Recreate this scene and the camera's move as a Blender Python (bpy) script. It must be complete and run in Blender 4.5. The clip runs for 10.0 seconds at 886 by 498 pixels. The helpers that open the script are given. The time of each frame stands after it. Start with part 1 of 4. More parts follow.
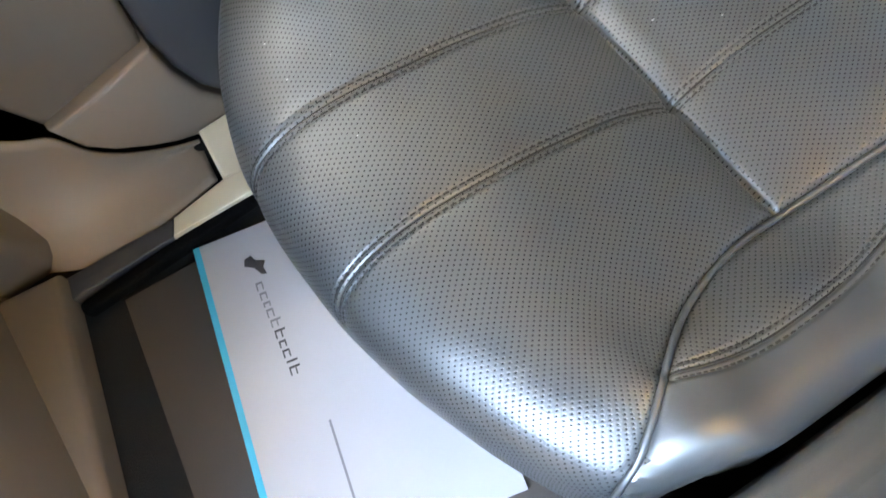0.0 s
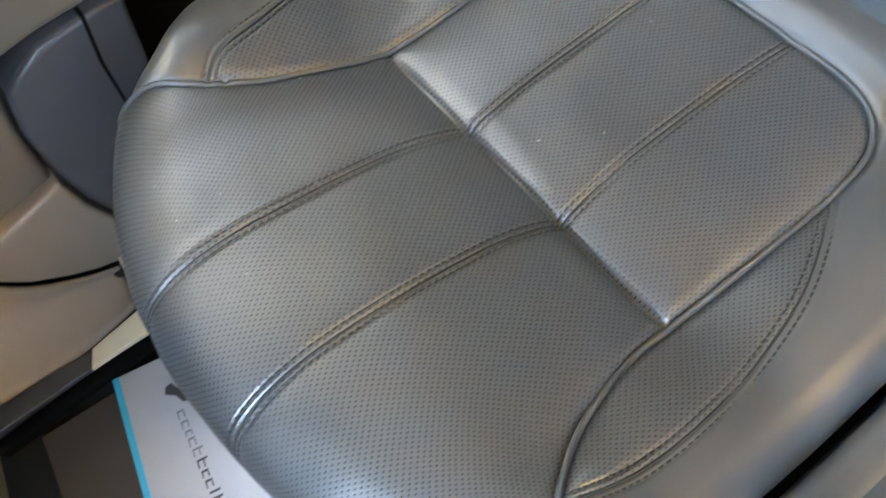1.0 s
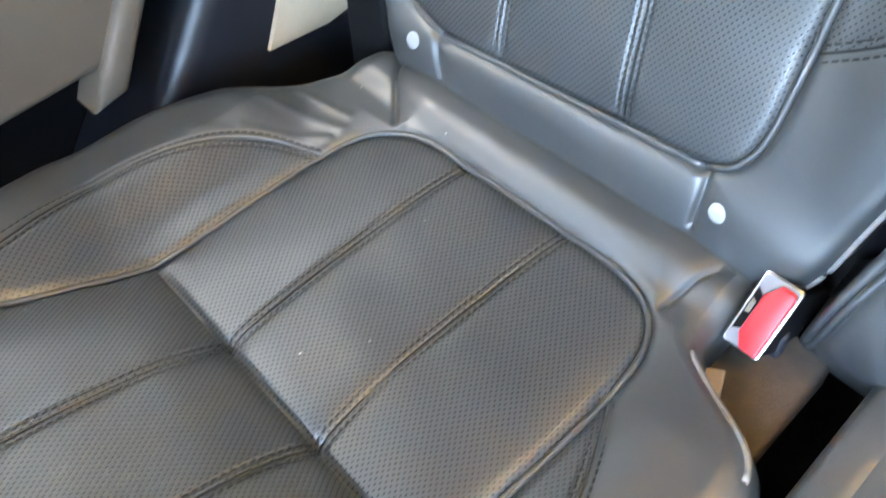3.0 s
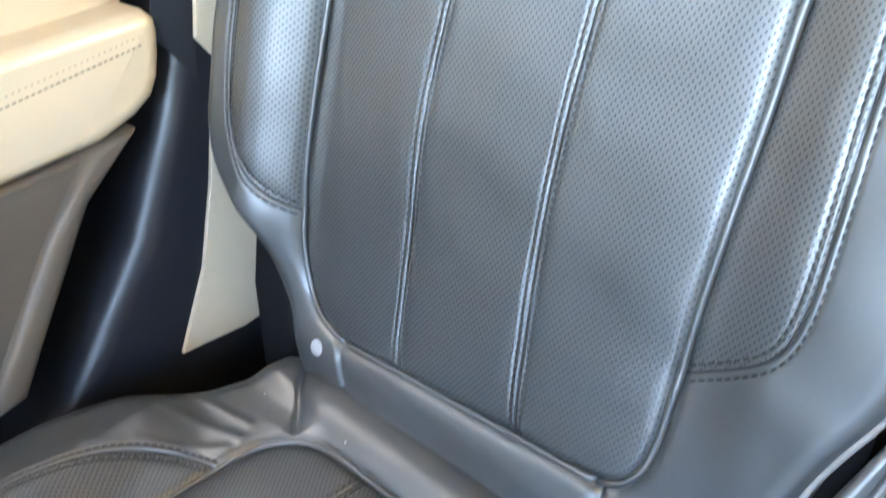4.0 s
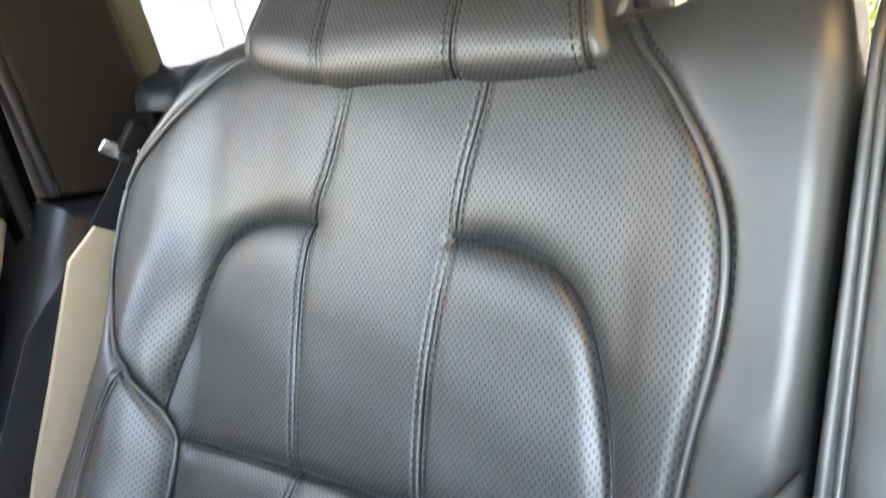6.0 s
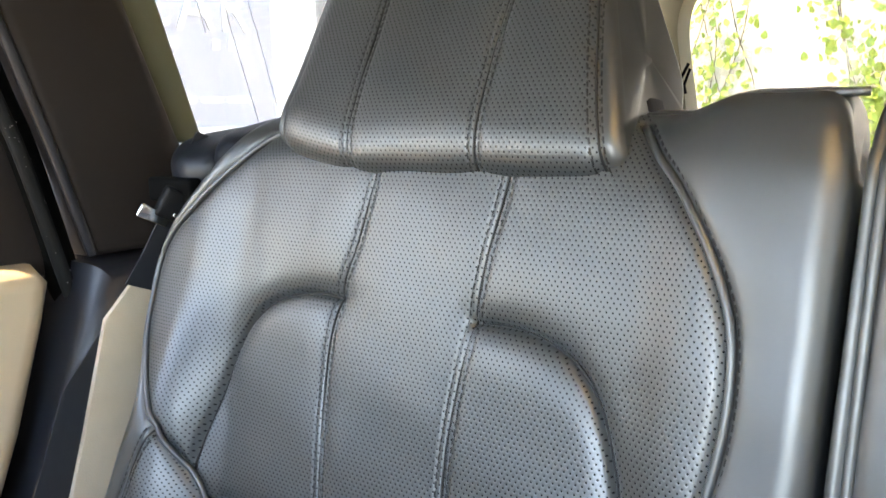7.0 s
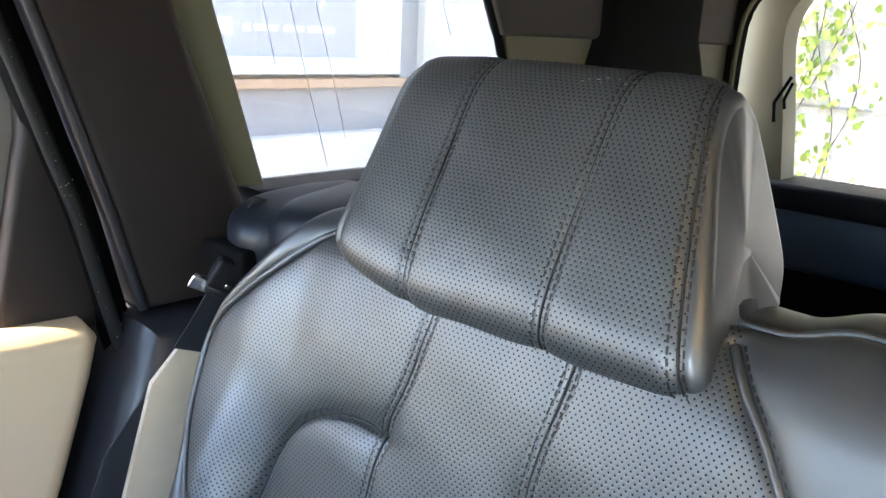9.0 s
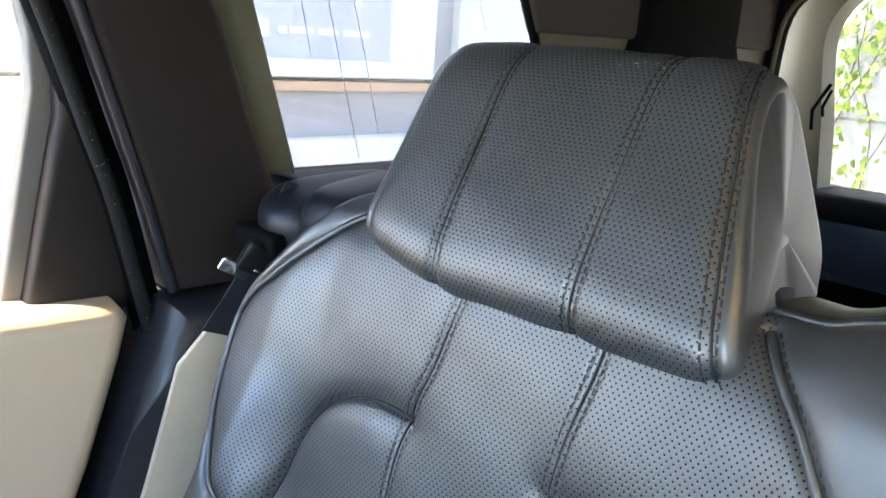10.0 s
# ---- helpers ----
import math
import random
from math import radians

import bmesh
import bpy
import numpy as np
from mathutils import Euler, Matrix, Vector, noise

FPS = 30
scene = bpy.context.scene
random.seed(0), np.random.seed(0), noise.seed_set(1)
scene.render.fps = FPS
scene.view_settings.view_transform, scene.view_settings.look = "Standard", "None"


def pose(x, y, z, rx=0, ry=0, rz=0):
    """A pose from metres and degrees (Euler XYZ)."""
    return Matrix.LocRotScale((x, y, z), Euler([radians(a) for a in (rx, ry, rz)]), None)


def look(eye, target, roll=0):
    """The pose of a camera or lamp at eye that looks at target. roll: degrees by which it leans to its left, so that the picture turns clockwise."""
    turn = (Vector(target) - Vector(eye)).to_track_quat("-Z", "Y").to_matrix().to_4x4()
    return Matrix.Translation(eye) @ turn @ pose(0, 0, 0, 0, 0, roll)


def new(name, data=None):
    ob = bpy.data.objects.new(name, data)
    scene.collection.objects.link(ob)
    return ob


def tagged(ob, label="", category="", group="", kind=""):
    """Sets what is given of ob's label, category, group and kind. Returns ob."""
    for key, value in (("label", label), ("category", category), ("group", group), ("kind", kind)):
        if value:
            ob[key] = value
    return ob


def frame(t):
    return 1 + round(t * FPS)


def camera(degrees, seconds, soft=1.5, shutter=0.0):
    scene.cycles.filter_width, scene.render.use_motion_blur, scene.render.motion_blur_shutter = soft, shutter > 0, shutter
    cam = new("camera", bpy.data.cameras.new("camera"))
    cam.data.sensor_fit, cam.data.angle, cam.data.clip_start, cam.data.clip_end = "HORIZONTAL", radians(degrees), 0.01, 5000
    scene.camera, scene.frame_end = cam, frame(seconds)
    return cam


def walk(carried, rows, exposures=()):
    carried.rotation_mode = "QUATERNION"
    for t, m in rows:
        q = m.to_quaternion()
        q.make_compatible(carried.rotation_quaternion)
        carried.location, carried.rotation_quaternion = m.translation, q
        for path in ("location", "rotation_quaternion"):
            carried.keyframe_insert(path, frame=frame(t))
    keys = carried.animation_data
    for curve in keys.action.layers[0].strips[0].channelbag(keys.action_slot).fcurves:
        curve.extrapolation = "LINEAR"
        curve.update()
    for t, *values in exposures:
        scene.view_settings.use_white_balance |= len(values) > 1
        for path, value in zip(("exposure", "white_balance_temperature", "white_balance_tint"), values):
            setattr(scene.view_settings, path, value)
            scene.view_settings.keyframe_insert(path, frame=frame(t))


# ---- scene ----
cam = camera(57.1, 10.0, shutter=0.4)
PATH = [
    (0, (0.259, -0.526, 0.9), (-0.476, -0.326, -0.949), -21.2),
    (0.5, (0.258, -0.511, 0.908), (-0.531, -0.222, -0.907), -18.1),
    (1, (0.268, -0.47, 0.907), (-0.562, -0.08, -0.87), -15.6),
    (1.5, (0.279, -0.434, 0.903), (-0.595, 0.096, -0.816), -11.8),
    (2, (0.274, -0.406, 0.907), (-0.592, 0.22, -0.783), -9.1),
    (2.2, (0.276, -0.402, 0.904), (-0.602, 0.247, -0.772), -8.9),
    (3.3, (0.332, -0.307, 0.855), (-0.768, 0.525, -0.594), -9.3),
    (3.5, (0.333, -0.294, 0.855), (-0.827, 0.636, -0.483), -8.4),
    (4, (0.342, -0.282, 0.878), (-0.884, 0.863, -0.212), -5.9),
    (4.5, (0.348, -0.287, 0.913), (-0.882, 0.982, -0.022), -4.9),
    (5, (0.358, -0.282, 0.954), (-0.865, 1.097, 0.177), -4.1),
    (5.5, (0.371, -0.248, 1.005), (-0.844, 1.211, 0.376), -4.2),
    (6, (0.375, -0.224, 1.043), (-0.815, 1.335, 0.65), -2.3),
    (6.2, (0.376, -0.219, 1.053), (-0.824, 1.347, 0.726), -1.9),
    (7.3, (0.388, -0.252, 1.121), (-0.848, 1.282, 0.778), -1.3),
    (7.5, (0.381, -0.246, 1.152), (-0.87, 1.274, 0.801), -1.3),
    (8, (0.342, -0.196, 1.212), (-0.976, 1.271, 0.879), 0.6),
    (8.2, (0.339, -0.188, 1.227), (-0.995, 1.263, 0.887), 1.4),
    (8.5, (0.337, -0.193, 1.238), (-0.982, 1.247, 0.807), 2.5),
    (9, (0.337, -0.182, 1.238), (-0.983, 1.231, 0.724), 2.8),
    (9.5, (0.335, -0.186, 1.236), (-1.001, 1.212, 0.724), 3.6),
    (10, (0.337, -0.183, 1.22), (-1.035, 1.184, 0.721), 3.9),
]
EXPOSURES = [(0, 7.05, 7900, 7), (2, 7.05, 7600, 5), (3.5, 6.78, 7500, 8), (4.5, 6.27, 7600, 11), (5.5, 5.85, 7800, 16), (6.5, 5.5, 7600, 16), (7.5, 5.5, 7100, 15), (10, 5.35, 6200, 15)]
walk(cam, [(t, look(eye, target, roll)) for t, eye, target, roll in PATH], EXPOSURES)

# ---- light ----
world = bpy.data.worlds.new("world")
scene.world = world
world.use_nodes = True
wn = world.node_tree
sky = wn.nodes.new("ShaderNodeTexSky")
sky.sky_type = "NISHITA"
sky.sun_disc = False
SUN_FROM = Vector((-0.20, -0.26, 0.93)).normalized()
sky.sun_elevation = math.asin(SUN_FROM.z)
sky.sun_rotation = math.atan2(SUN_FROM.x, SUN_FROM.y)
bg = wn.nodes["Background"]
bg.inputs["Strength"].default_value = 0.15
wn.links.new(sky.outputs[0], bg.inputs[0])
sun = new("sun", bpy.data.lights.new("sun", "SUN"))
sun.data.energy, sun.data.angle, sun.data.color = 1.9, radians(0.5), (1, 0.85, 0.58)
sun.matrix_world = look(SUN_FROM * 10, (0, 0, 0))


# ---- materials ----
def shader(name, base, rough=0.5, metallic=0.0):
    m = bpy.data.materials.new(name)
    m.use_nodes = True
    b = m.node_tree.nodes["Principled BSDF"]
    b.inputs["Base Color"].default_value = (*base, 1)
    b.inputs["Roughness"].default_value = rough
    b.inputs["Metallic"].default_value = metallic
    return m, m.node_tree, b


def node(nt, kind, **sockets):
    n = nt.nodes.new(kind)
    for key, value in sockets.items():
        n.inputs[key].default_value = value
    return n


def math_node(nt, op, a, b=None):
    n = nt.nodes.new("ShaderNodeMath")
    n.operation = op
    for i, v in enumerate((a, b)):
        if v is None:
            continue
        if isinstance(v, (int, float)):
            n.inputs[i].default_value = v
        else:
            nt.links.new(v, n.inputs[i])
    return n.outputs[0]


def material(name, base, rough=0.5, metallic=0.0, scale=25.0, vary=0.12, bump=0.15, grain=500.0, rough_vary=0.08, depth=0.0006, cells=False, gloss=0.5):
    """Base colour with stains at one scale and grain at another."""
    m, nt, b = shader(name, base, rough, metallic)
    b.inputs["Specular IOR Level"].default_value = gloss
    co = nt.nodes.new("ShaderNodeTexCoord")
    n1 = node(nt, "ShaderNodeTexNoise", Scale=scale, Detail=6.0, Roughness=0.6)
    nt.links.new(co.outputs["Object"], n1.inputs["Vector"])
    mix = nt.nodes.new("ShaderNodeMix")
    mix.data_type = "RGBA"
    mix.inputs["A"].default_value = (*[c * (1 - vary) for c in base], 1)
    mix.inputs["B"].default_value = (*[min(1, c * (1 + vary)) for c in base], 1)
    nt.links.new(n1.outputs["Fac"], mix.inputs["Factor"])
    nt.links.new(mix.outputs["Result"], b.inputs["Base Color"])
    ro = node(nt, "ShaderNodeMapRange")
    ro.inputs["To Min"].default_value, ro.inputs["To Max"].default_value = max(0.02, rough - rough_vary), min(1, rough + rough_vary)
    nt.links.new(n1.outputs["Fac"], ro.inputs["Value"])
    nt.links.new(ro.outputs[0], b.inputs["Roughness"])
    if bump:
        if cells:
            n2 = node(nt, "ShaderNodeTexVoronoi", Scale=grain)
            n2.feature = "DISTANCE_TO_EDGE"
            out = n2.outputs["Distance"]
        else:
            n2 = node(nt, "ShaderNodeTexNoise", Scale=grain, Detail=3.0)
            out = n2.outputs["Fac"]
        nt.links.new(co.outputs["Object"], n2.inputs["Vector"])
        bp = node(nt, "ShaderNodeBump", Strength=bump, Distance=depth)
        nt.links.new(out, bp.inputs["Height"])
        nt.links.new(bp.outputs["Normal"], b.inputs["Normal"])
    return m


LEATHER_BASE, LEATHER_ROUGH = (0.034, 0.0375, 0.039), 0.42
PITCH, ROW, HOLE = 0.0044, 0.0060, 0.00062


def leather(name, perforated):
    """Black grained leather; the perforated one has staggered needle holes laid out in metres on the UV map."""
    m, nt, b = shader(name, LEATHER_BASE, LEATHER_ROUGH)
    b.inputs["Specular IOR Level"].default_value = 1.0
    b.inputs["Coat Weight"].default_value = 0.4
    b.inputs["Coat Roughness"].default_value = 0.36
    co = nt.nodes.new("ShaderNodeTexCoord")
    big = node(nt, "ShaderNodeTexNoise", Scale=14.0, Detail=5.0, Roughness=0.6)
    nt.links.new(co.outputs["Object"], big.inputs["Vector"])
    grain = node(nt, "ShaderNodeTexVoronoi", Scale=950.0)
    grain.feature = "DISTANCE_TO_EDGE"
    nt.links.new(co.outputs["Object"], grain.inputs["Vector"])
    mix = nt.nodes.new("ShaderNodeMix")
    mix.data_type = "RGBA"
    mix.inputs["A"].default_value = (*[c * 0.85 for c in LEATHER_BASE], 1)
    mix.inputs["B"].default_value = (*[c * 1.2 for c in LEATHER_BASE], 1)
    nt.links.new(big.outputs["Fac"], mix.inputs["Factor"])
    ro = node(nt, "ShaderNodeMapRange")
    ro.inputs["To Min"].default_value, ro.inputs["To Max"].default_value = LEATHER_ROUGH - 0.07, LEATHER_ROUGH + 0.07
    nt.links.new(big.outputs["Fac"], ro.inputs["Value"])
    nt.links.new(ro.outputs[0], b.inputs["Roughness"])
    bp = node(nt, "ShaderNodeBump", Strength=0.25, Distance=0.0003)
    nt.links.new(grain.outputs["Distance"], bp.inputs["Height"])
    colour, normal = mix.outputs["Result"], bp.outputs["Normal"]
    if perforated:
        uv = nt.nodes.new("ShaderNodeUVMap")
        sep = nt.nodes.new("ShaderNodeSeparateXYZ")
        nt.links.new(uv.outputs["UV"], sep.inputs[0])
        lengths = []
        for shift in (0.0, 0.5):
            parts = []
            for axis, size in ((0, PITCH), (1, ROW)):
                v = math_node(nt, "FRACT", math_node(nt, "ADD", math_node(nt, "DIVIDE", sep.outputs[axis], size), shift + 100))
                v = math_node(nt, "MULTIPLY", math_node(nt, "SUBTRACT", v, 0.5), size)
                parts.append(math_node(nt, "MULTIPLY", v, v))
            lengths.append(math_node(nt, "SQRT", math_node(nt, "ADD", parts[0], parts[1])))
        d = math_node(nt, "MINIMUM", lengths[0], lengths[1])
        hole = node(nt, "ShaderNodeMapRange")
        hole.inputs["From Min"].default_value, hole.inputs["From Max"].default_value = HOLE * 0.75, HOLE * 1.25
        nt.links.new(d, hole.inputs["Value"])
        dark = nt.nodes.new("ShaderNodeMix")
        dark.data_type = "RGBA"
        dark.inputs["A"].default_value = (0.006, 0.006, 0.007, 1)
        nt.links.new(hole.outputs[0], dark.inputs["Factor"])
        nt.links.new(colour, dark.inputs["B"])
        colour = dark.outputs["Result"]
        dip = node(nt, "ShaderNodeMapRange")
        dip.inputs["From Min"].default_value, dip.inputs["From Max"].default_value = HOLE * 0.5, HOLE * 2.2
        nt.links.new(d, dip.inputs["Value"])
        b2 = node(nt, "ShaderNodeBump", Strength=0.35, Distance=0.0004)
        nt.links.new(dip.outputs[0], b2.inputs["Height"])
        nt.links.new(normal, b2.inputs["Normal"])
        normal = b2.outputs["Normal"]
        spec = math_node(nt, "MULTIPLY", hole.outputs[0], 1.0)
        nt.links.new(spec, b.inputs["Specular IOR Level"])
        nt.links.new(math_node(nt, "MULTIPLY", hole.outputs[0], 0.4), b.inputs["Coat Weight"])
    nt.links.new(colour, b.inputs["Base Color"])
    nt.links.new(normal, b.inputs["Normal"])
    return m


SMOOTH = leather("black_leather", False)
PERF = leather("perforated_black_leather", True)
THREAD = material("black_thread", (0.011, 0.011, 0.011), 0.7, scale=300, bump=0)
CREAM = material("cream_leather", (0.85, 0.68, 0.47), 0.5, scale=12, vary=0.06, bump=0.3, grain=700, cells=True, depth=0.0003)
CREAM_THREAD = material("cream_thread", (0.38, 0.26, 0.15), 0.7, bump=0)
TAUPE = material("taupe_plastic", (0.27, 0.217, 0.172), 0.5, scale=18, vary=0.1, bump=0.2, grain=900)
TAUPE_DARK = material("dark_taupe_plastic", (0.155, 0.124, 0.095), 0.5, scale=18, vary=0.1, bump=0.2, grain=900)
DARK = material("black_plastic", (0.007, 0.007, 0.008), 0.55, gloss=0.2, bump=0.25, grain=1100)
BROWN = material("brown_black_plastic", (0.025, 0.0192, 0.0175), 0.6, gloss=0.25, bump=0.2, grain=1100)
RUBBER = material("seal_rubber", (0.004, 0.004, 0.004), 0.85, gloss=0.06, bump=0.5, grain=400)
FLOCK = material("flocked_seal", (0.006, 0.006, 0.006), 0.95, scale=60, vary=0.4, bump=0.8, grain=900, depth=0.001)
CARPET = material("black_carpet", (0.007, 0.007, 0.0075), 0.95, scale=50, vary=0.3, bump=1.0, grain=700, depth=0.002)
MAT = material("grey_floor_mat", (0.062, 0.052, 0.044), 0.9, scale=30, vary=0.15, bump=0.8, grain=800, depth=0.001)
PAPER = material("white_glossy_card", (0.40, 0.40, 0.413), 0.35, scale=8, vary=0.03, bump=0)
CYAN = material("cyan_print", (0.02, 0.42, 0.62), 0.4, bump=0)
INK = material("black_print", (0.03, 0.03, 0.035), 0.5, bump=0)
INK_GREY = material("grey_print", (0.17, 0.175, 0.185), 0.5, bump=0)
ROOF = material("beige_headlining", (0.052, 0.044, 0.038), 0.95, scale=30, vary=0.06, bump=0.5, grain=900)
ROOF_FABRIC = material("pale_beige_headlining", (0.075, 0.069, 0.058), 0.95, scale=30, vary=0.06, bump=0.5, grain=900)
# Bright cream that carries the sunlight on the sill in its colour.
SUNLIT_SILL = material("sunlit_sill_cream", (0.74, 0.64, 0.46), 0.45, scale=10, vary=0.05, bump=0.15, grain=900)
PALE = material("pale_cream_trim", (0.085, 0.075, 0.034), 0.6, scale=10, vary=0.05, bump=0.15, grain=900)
# Pale colour stands in for sunlight on the strip beside the seat.
SUNLIT_STRIP = material("sunlit_strip_paint", (0.62, 0.525, 0.385), 0.8, scale=40, vary=0.08, bump=0.6, grain=700)
NAVY_HIDE = material("navy_black_hide", (0.009, 0.011, 0.016), 0.45, scale=20, gloss=0.3, vary=0.2, bump=0.2, grain=700)
TRIM_BLUE = material("blue_black_plastic", (0.017, 0.018, 0.024), 0.38, gloss=0.5, bump=0.2, grain=1000)
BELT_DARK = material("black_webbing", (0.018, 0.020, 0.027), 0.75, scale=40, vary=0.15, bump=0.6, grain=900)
BROWN_FELT = material("brown_felt", (0.075, 0.055, 0.040), 0.9, scale=90, vary=0.5, bump=0.6, grain=600)
CHROME = material("chrome", (0.75, 0.75, 0.76), 0.18, 1.0, bump=0, rough_vary=0.05)
CHANNEL = material("grey_window_channel", (0.15, 0.14, 0.125), 0.6, bump=0.2)
STEEL = material("grey_buckle_plastic", (0.16, 0.16, 0.17), 0.35, bump=0)
WORN = material("worn_leather_edge", (0.17, 0.163, 0.155), 0.7, scale=200, vary=0.3, bump=0.4, grain=900)
RED = material("red_plastic", (0.62, 0.015, 0.02), 0.35, vary=0.04, bump=0)
BUTTON = material("pale_grey_button", (0.30, 0.32, 0.345), 0.4, vary=0.05, bump=0)
WALL = material("white_render", (0.75, 0.70, 0.63), 0.9, scale=3, vary=0.08, bump=0.3, grain=60, depth=0.004)
GREYWALL = material("grey_plinth", (0.42, 0.40, 0.39), 0.9, scale=3, vary=0.1, bump=0.3, grain=80, depth=0.003)
ORANGE = material("tan_ledge", (0.62, 0.42, 0.28), 0.8, scale=6, bump=0.2, grain=100)
WHITE = material("white_frame_paint", (0.80, 0.80, 0.78), 0.5, scale=5, vary=0.05, bump=0.05)
SIGN = material("lilac_grey_sign", (0.50, 0.50, 0.56), 0.4, scale=2, vary=0.05, bump=0)
GROUND = material("pale_concrete", (0.50, 0.45, 0.38), 0.9, scale=1.5, vary=0.15, bump=0.4, grain=60, depth=0.004)
LEAF = material("green_leaf", (0.30, 0.40, 0.08), 0.45, scale=20, vary=0.5, bump=0)
STEM = material("vine_stem", (0.10, 0.08, 0.05), 0.8, bump=0.3)
WIRE = material("thin_wire", (0.10, 0.095, 0.09), 0.6, bump=0)


def glass(name, tint):
    """Thin tinted pane: lets tinted light straight through, with a Fresnel gloss."""
    m = bpy.data.materials.new(name)
    m.use_nodes = True
    nt = m.node_tree
    nt.nodes.remove(nt.nodes["Principled BSDF"])
    clear = nt.nodes.new("ShaderNodeBsdfTransparent")
    clear.inputs["Color"].default_value = (*tint, 1)
    gloss = nt.nodes.new("ShaderNodeBsdfGlossy")
    gloss.inputs["Roughness"].default_value = 0.02
    facing = node(nt, "ShaderNodeLayerWeight", Blend=0.5).outputs["Facing"]
    fres = math_node(nt, "ADD", math_node(nt, "MULTIPLY", math_node(nt, "POWER", facing, 5.0), 0.9), 0.03)
    mix = nt.nodes.new("ShaderNodeMixShader")
    nt.links.new(fres, mix.inputs[0])
    nt.links.new(clear.outputs[0], mix.inputs[1])
    nt.links.new(gloss.outputs[0], mix.inputs[2])
    nt.links.new(mix.outputs[0], nt.nodes["Material Output"].inputs["Surface"])
    return m


GLASS = glass("privacy_glass", (0.37, 0.38, 0.375))
DOOR_GLASS = glass("rear_door_glass", (0.66, 0.67, 0.66))


def fill_cloth(name, colour):
    """Cloth that daylight shines through, for an added overhead light panel."""
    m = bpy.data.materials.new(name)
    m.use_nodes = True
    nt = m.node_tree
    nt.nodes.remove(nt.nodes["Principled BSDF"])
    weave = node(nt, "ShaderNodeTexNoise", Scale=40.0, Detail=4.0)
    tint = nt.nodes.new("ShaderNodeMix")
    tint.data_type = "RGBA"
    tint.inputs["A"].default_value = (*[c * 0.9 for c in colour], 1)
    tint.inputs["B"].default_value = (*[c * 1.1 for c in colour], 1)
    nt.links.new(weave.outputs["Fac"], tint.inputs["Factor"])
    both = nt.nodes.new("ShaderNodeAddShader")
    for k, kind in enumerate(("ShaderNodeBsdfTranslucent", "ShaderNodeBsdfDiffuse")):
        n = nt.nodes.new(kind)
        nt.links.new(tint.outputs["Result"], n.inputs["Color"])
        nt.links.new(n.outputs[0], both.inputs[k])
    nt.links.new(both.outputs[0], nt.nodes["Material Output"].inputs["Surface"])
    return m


# Warm tint chosen for the light that the added roof panel sheds.
FILL_CLOTH = fill_cloth("fill_light_cloth", (0.34, 0.285, 0.17))


# ---- mesh helpers ----
def mesh_object(name, verts, faces, mat, parent=None, label="", smooth=True, uv=None):
    me = bpy.data.meshes.new(name)
    me.from_pydata([tuple(v) for v in verts], [], [tuple(f) for f in faces])
    if uv is not None:
        layer = me.uv_layers.new(name="UVMap")
        idx = np.empty(len(me.loops), dtype=np.int32)
        me.loops.foreach_get("vertex_index", idx)
        layer.data.foreach_set("uv", np.asarray(uv, dtype=np.float32)[idx].ravel())
    me.materials.append(mat)
    me.polygons.foreach_set("use_smooth", [smooth] * len(me.polygons))
    me.update()
    ob = new(name, me)
    if parent:
        ob.parent = parent
    if label:
        ob["label"] = label
    return ob


def part(name, bm, mat, parent, label="", smooth=True):
    """Links a bmesh as one mesh object under a thing or a part."""
    me = bpy.data.meshes.new(name)
    bmesh.ops.recalc_face_normals(bm, faces=bm.faces)
    bm.to_mesh(me)
    bm.free()
    me.materials.append(mat)
    me.polygons.foreach_set("use_smooth", [smooth] * len(me.polygons))
    if smooth:
        me.set_sharp_from_angle(angle=radians(40))
    ob = new(name, me)
    if parent:
        ob.parent = parent
    if label:
        ob["label"] = label
    return ob


def thing(name, label, category, group="", kind=""):
    return tagged(new(name), label, category, group, kind)


def add_box(bm, lo, hi, bevel=0.0, segments=3, turn=None):
    lo, hi = Vector(lo), Vector(hi)
    m = Matrix.LocRotScale((lo + hi) / 2, None, hi - lo)
    if turn is not None:
        m = turn @ m
    made = bmesh.ops.create_cube(bm, size=1, matrix=m)
    if bevel:
        edges = list({e for v in made["verts"] for e in v.link_edges})
        bmesh.ops.bevel(bm, geom=edges, offset=bevel, segments=segments, profile=0.5, affect="EDGES")
    return bm


def box_bm(lo, hi, bevel=0.0, segments=3, turn=None):
    return add_box(bmesh.new(), lo, hi, bevel, segments, turn)


def slab_bm(outline, lo, hi, axis="x", bevel=0.0, holes=None):
    """A plate with the outline given in the two other axes, from lo to hi along the axis."""
    bm = bmesh.new()

    def place(a, b, h):
        return {"x": (h, a, b), "y": (a, h, b), "z": (a, b, h)}[axis]
    vs = [bm.verts.new(place(a, b, lo)) for a, b in outline]
    face = bm.faces.new(vs)
    out = bmesh.ops.extrude_face_region(bm, geom=[face])
    top = [v for v in out["geom"] if isinstance(v, bmesh.types.BMVert)]
    step = Vector(place(0, 0, hi)) - Vector(place(0, 0, lo))
    bmesh.ops.translate(bm, verts=top, vec=step)
    if bevel:
        up = set(top)
        edges = [e for e in bm.edges if e.verts[0] in up and e.verts[1] in up]
        bmesh.ops.bevel(bm, geom=edges, offset=bevel, segments=3, profile=0.5, affect="EDGES")
    return bm


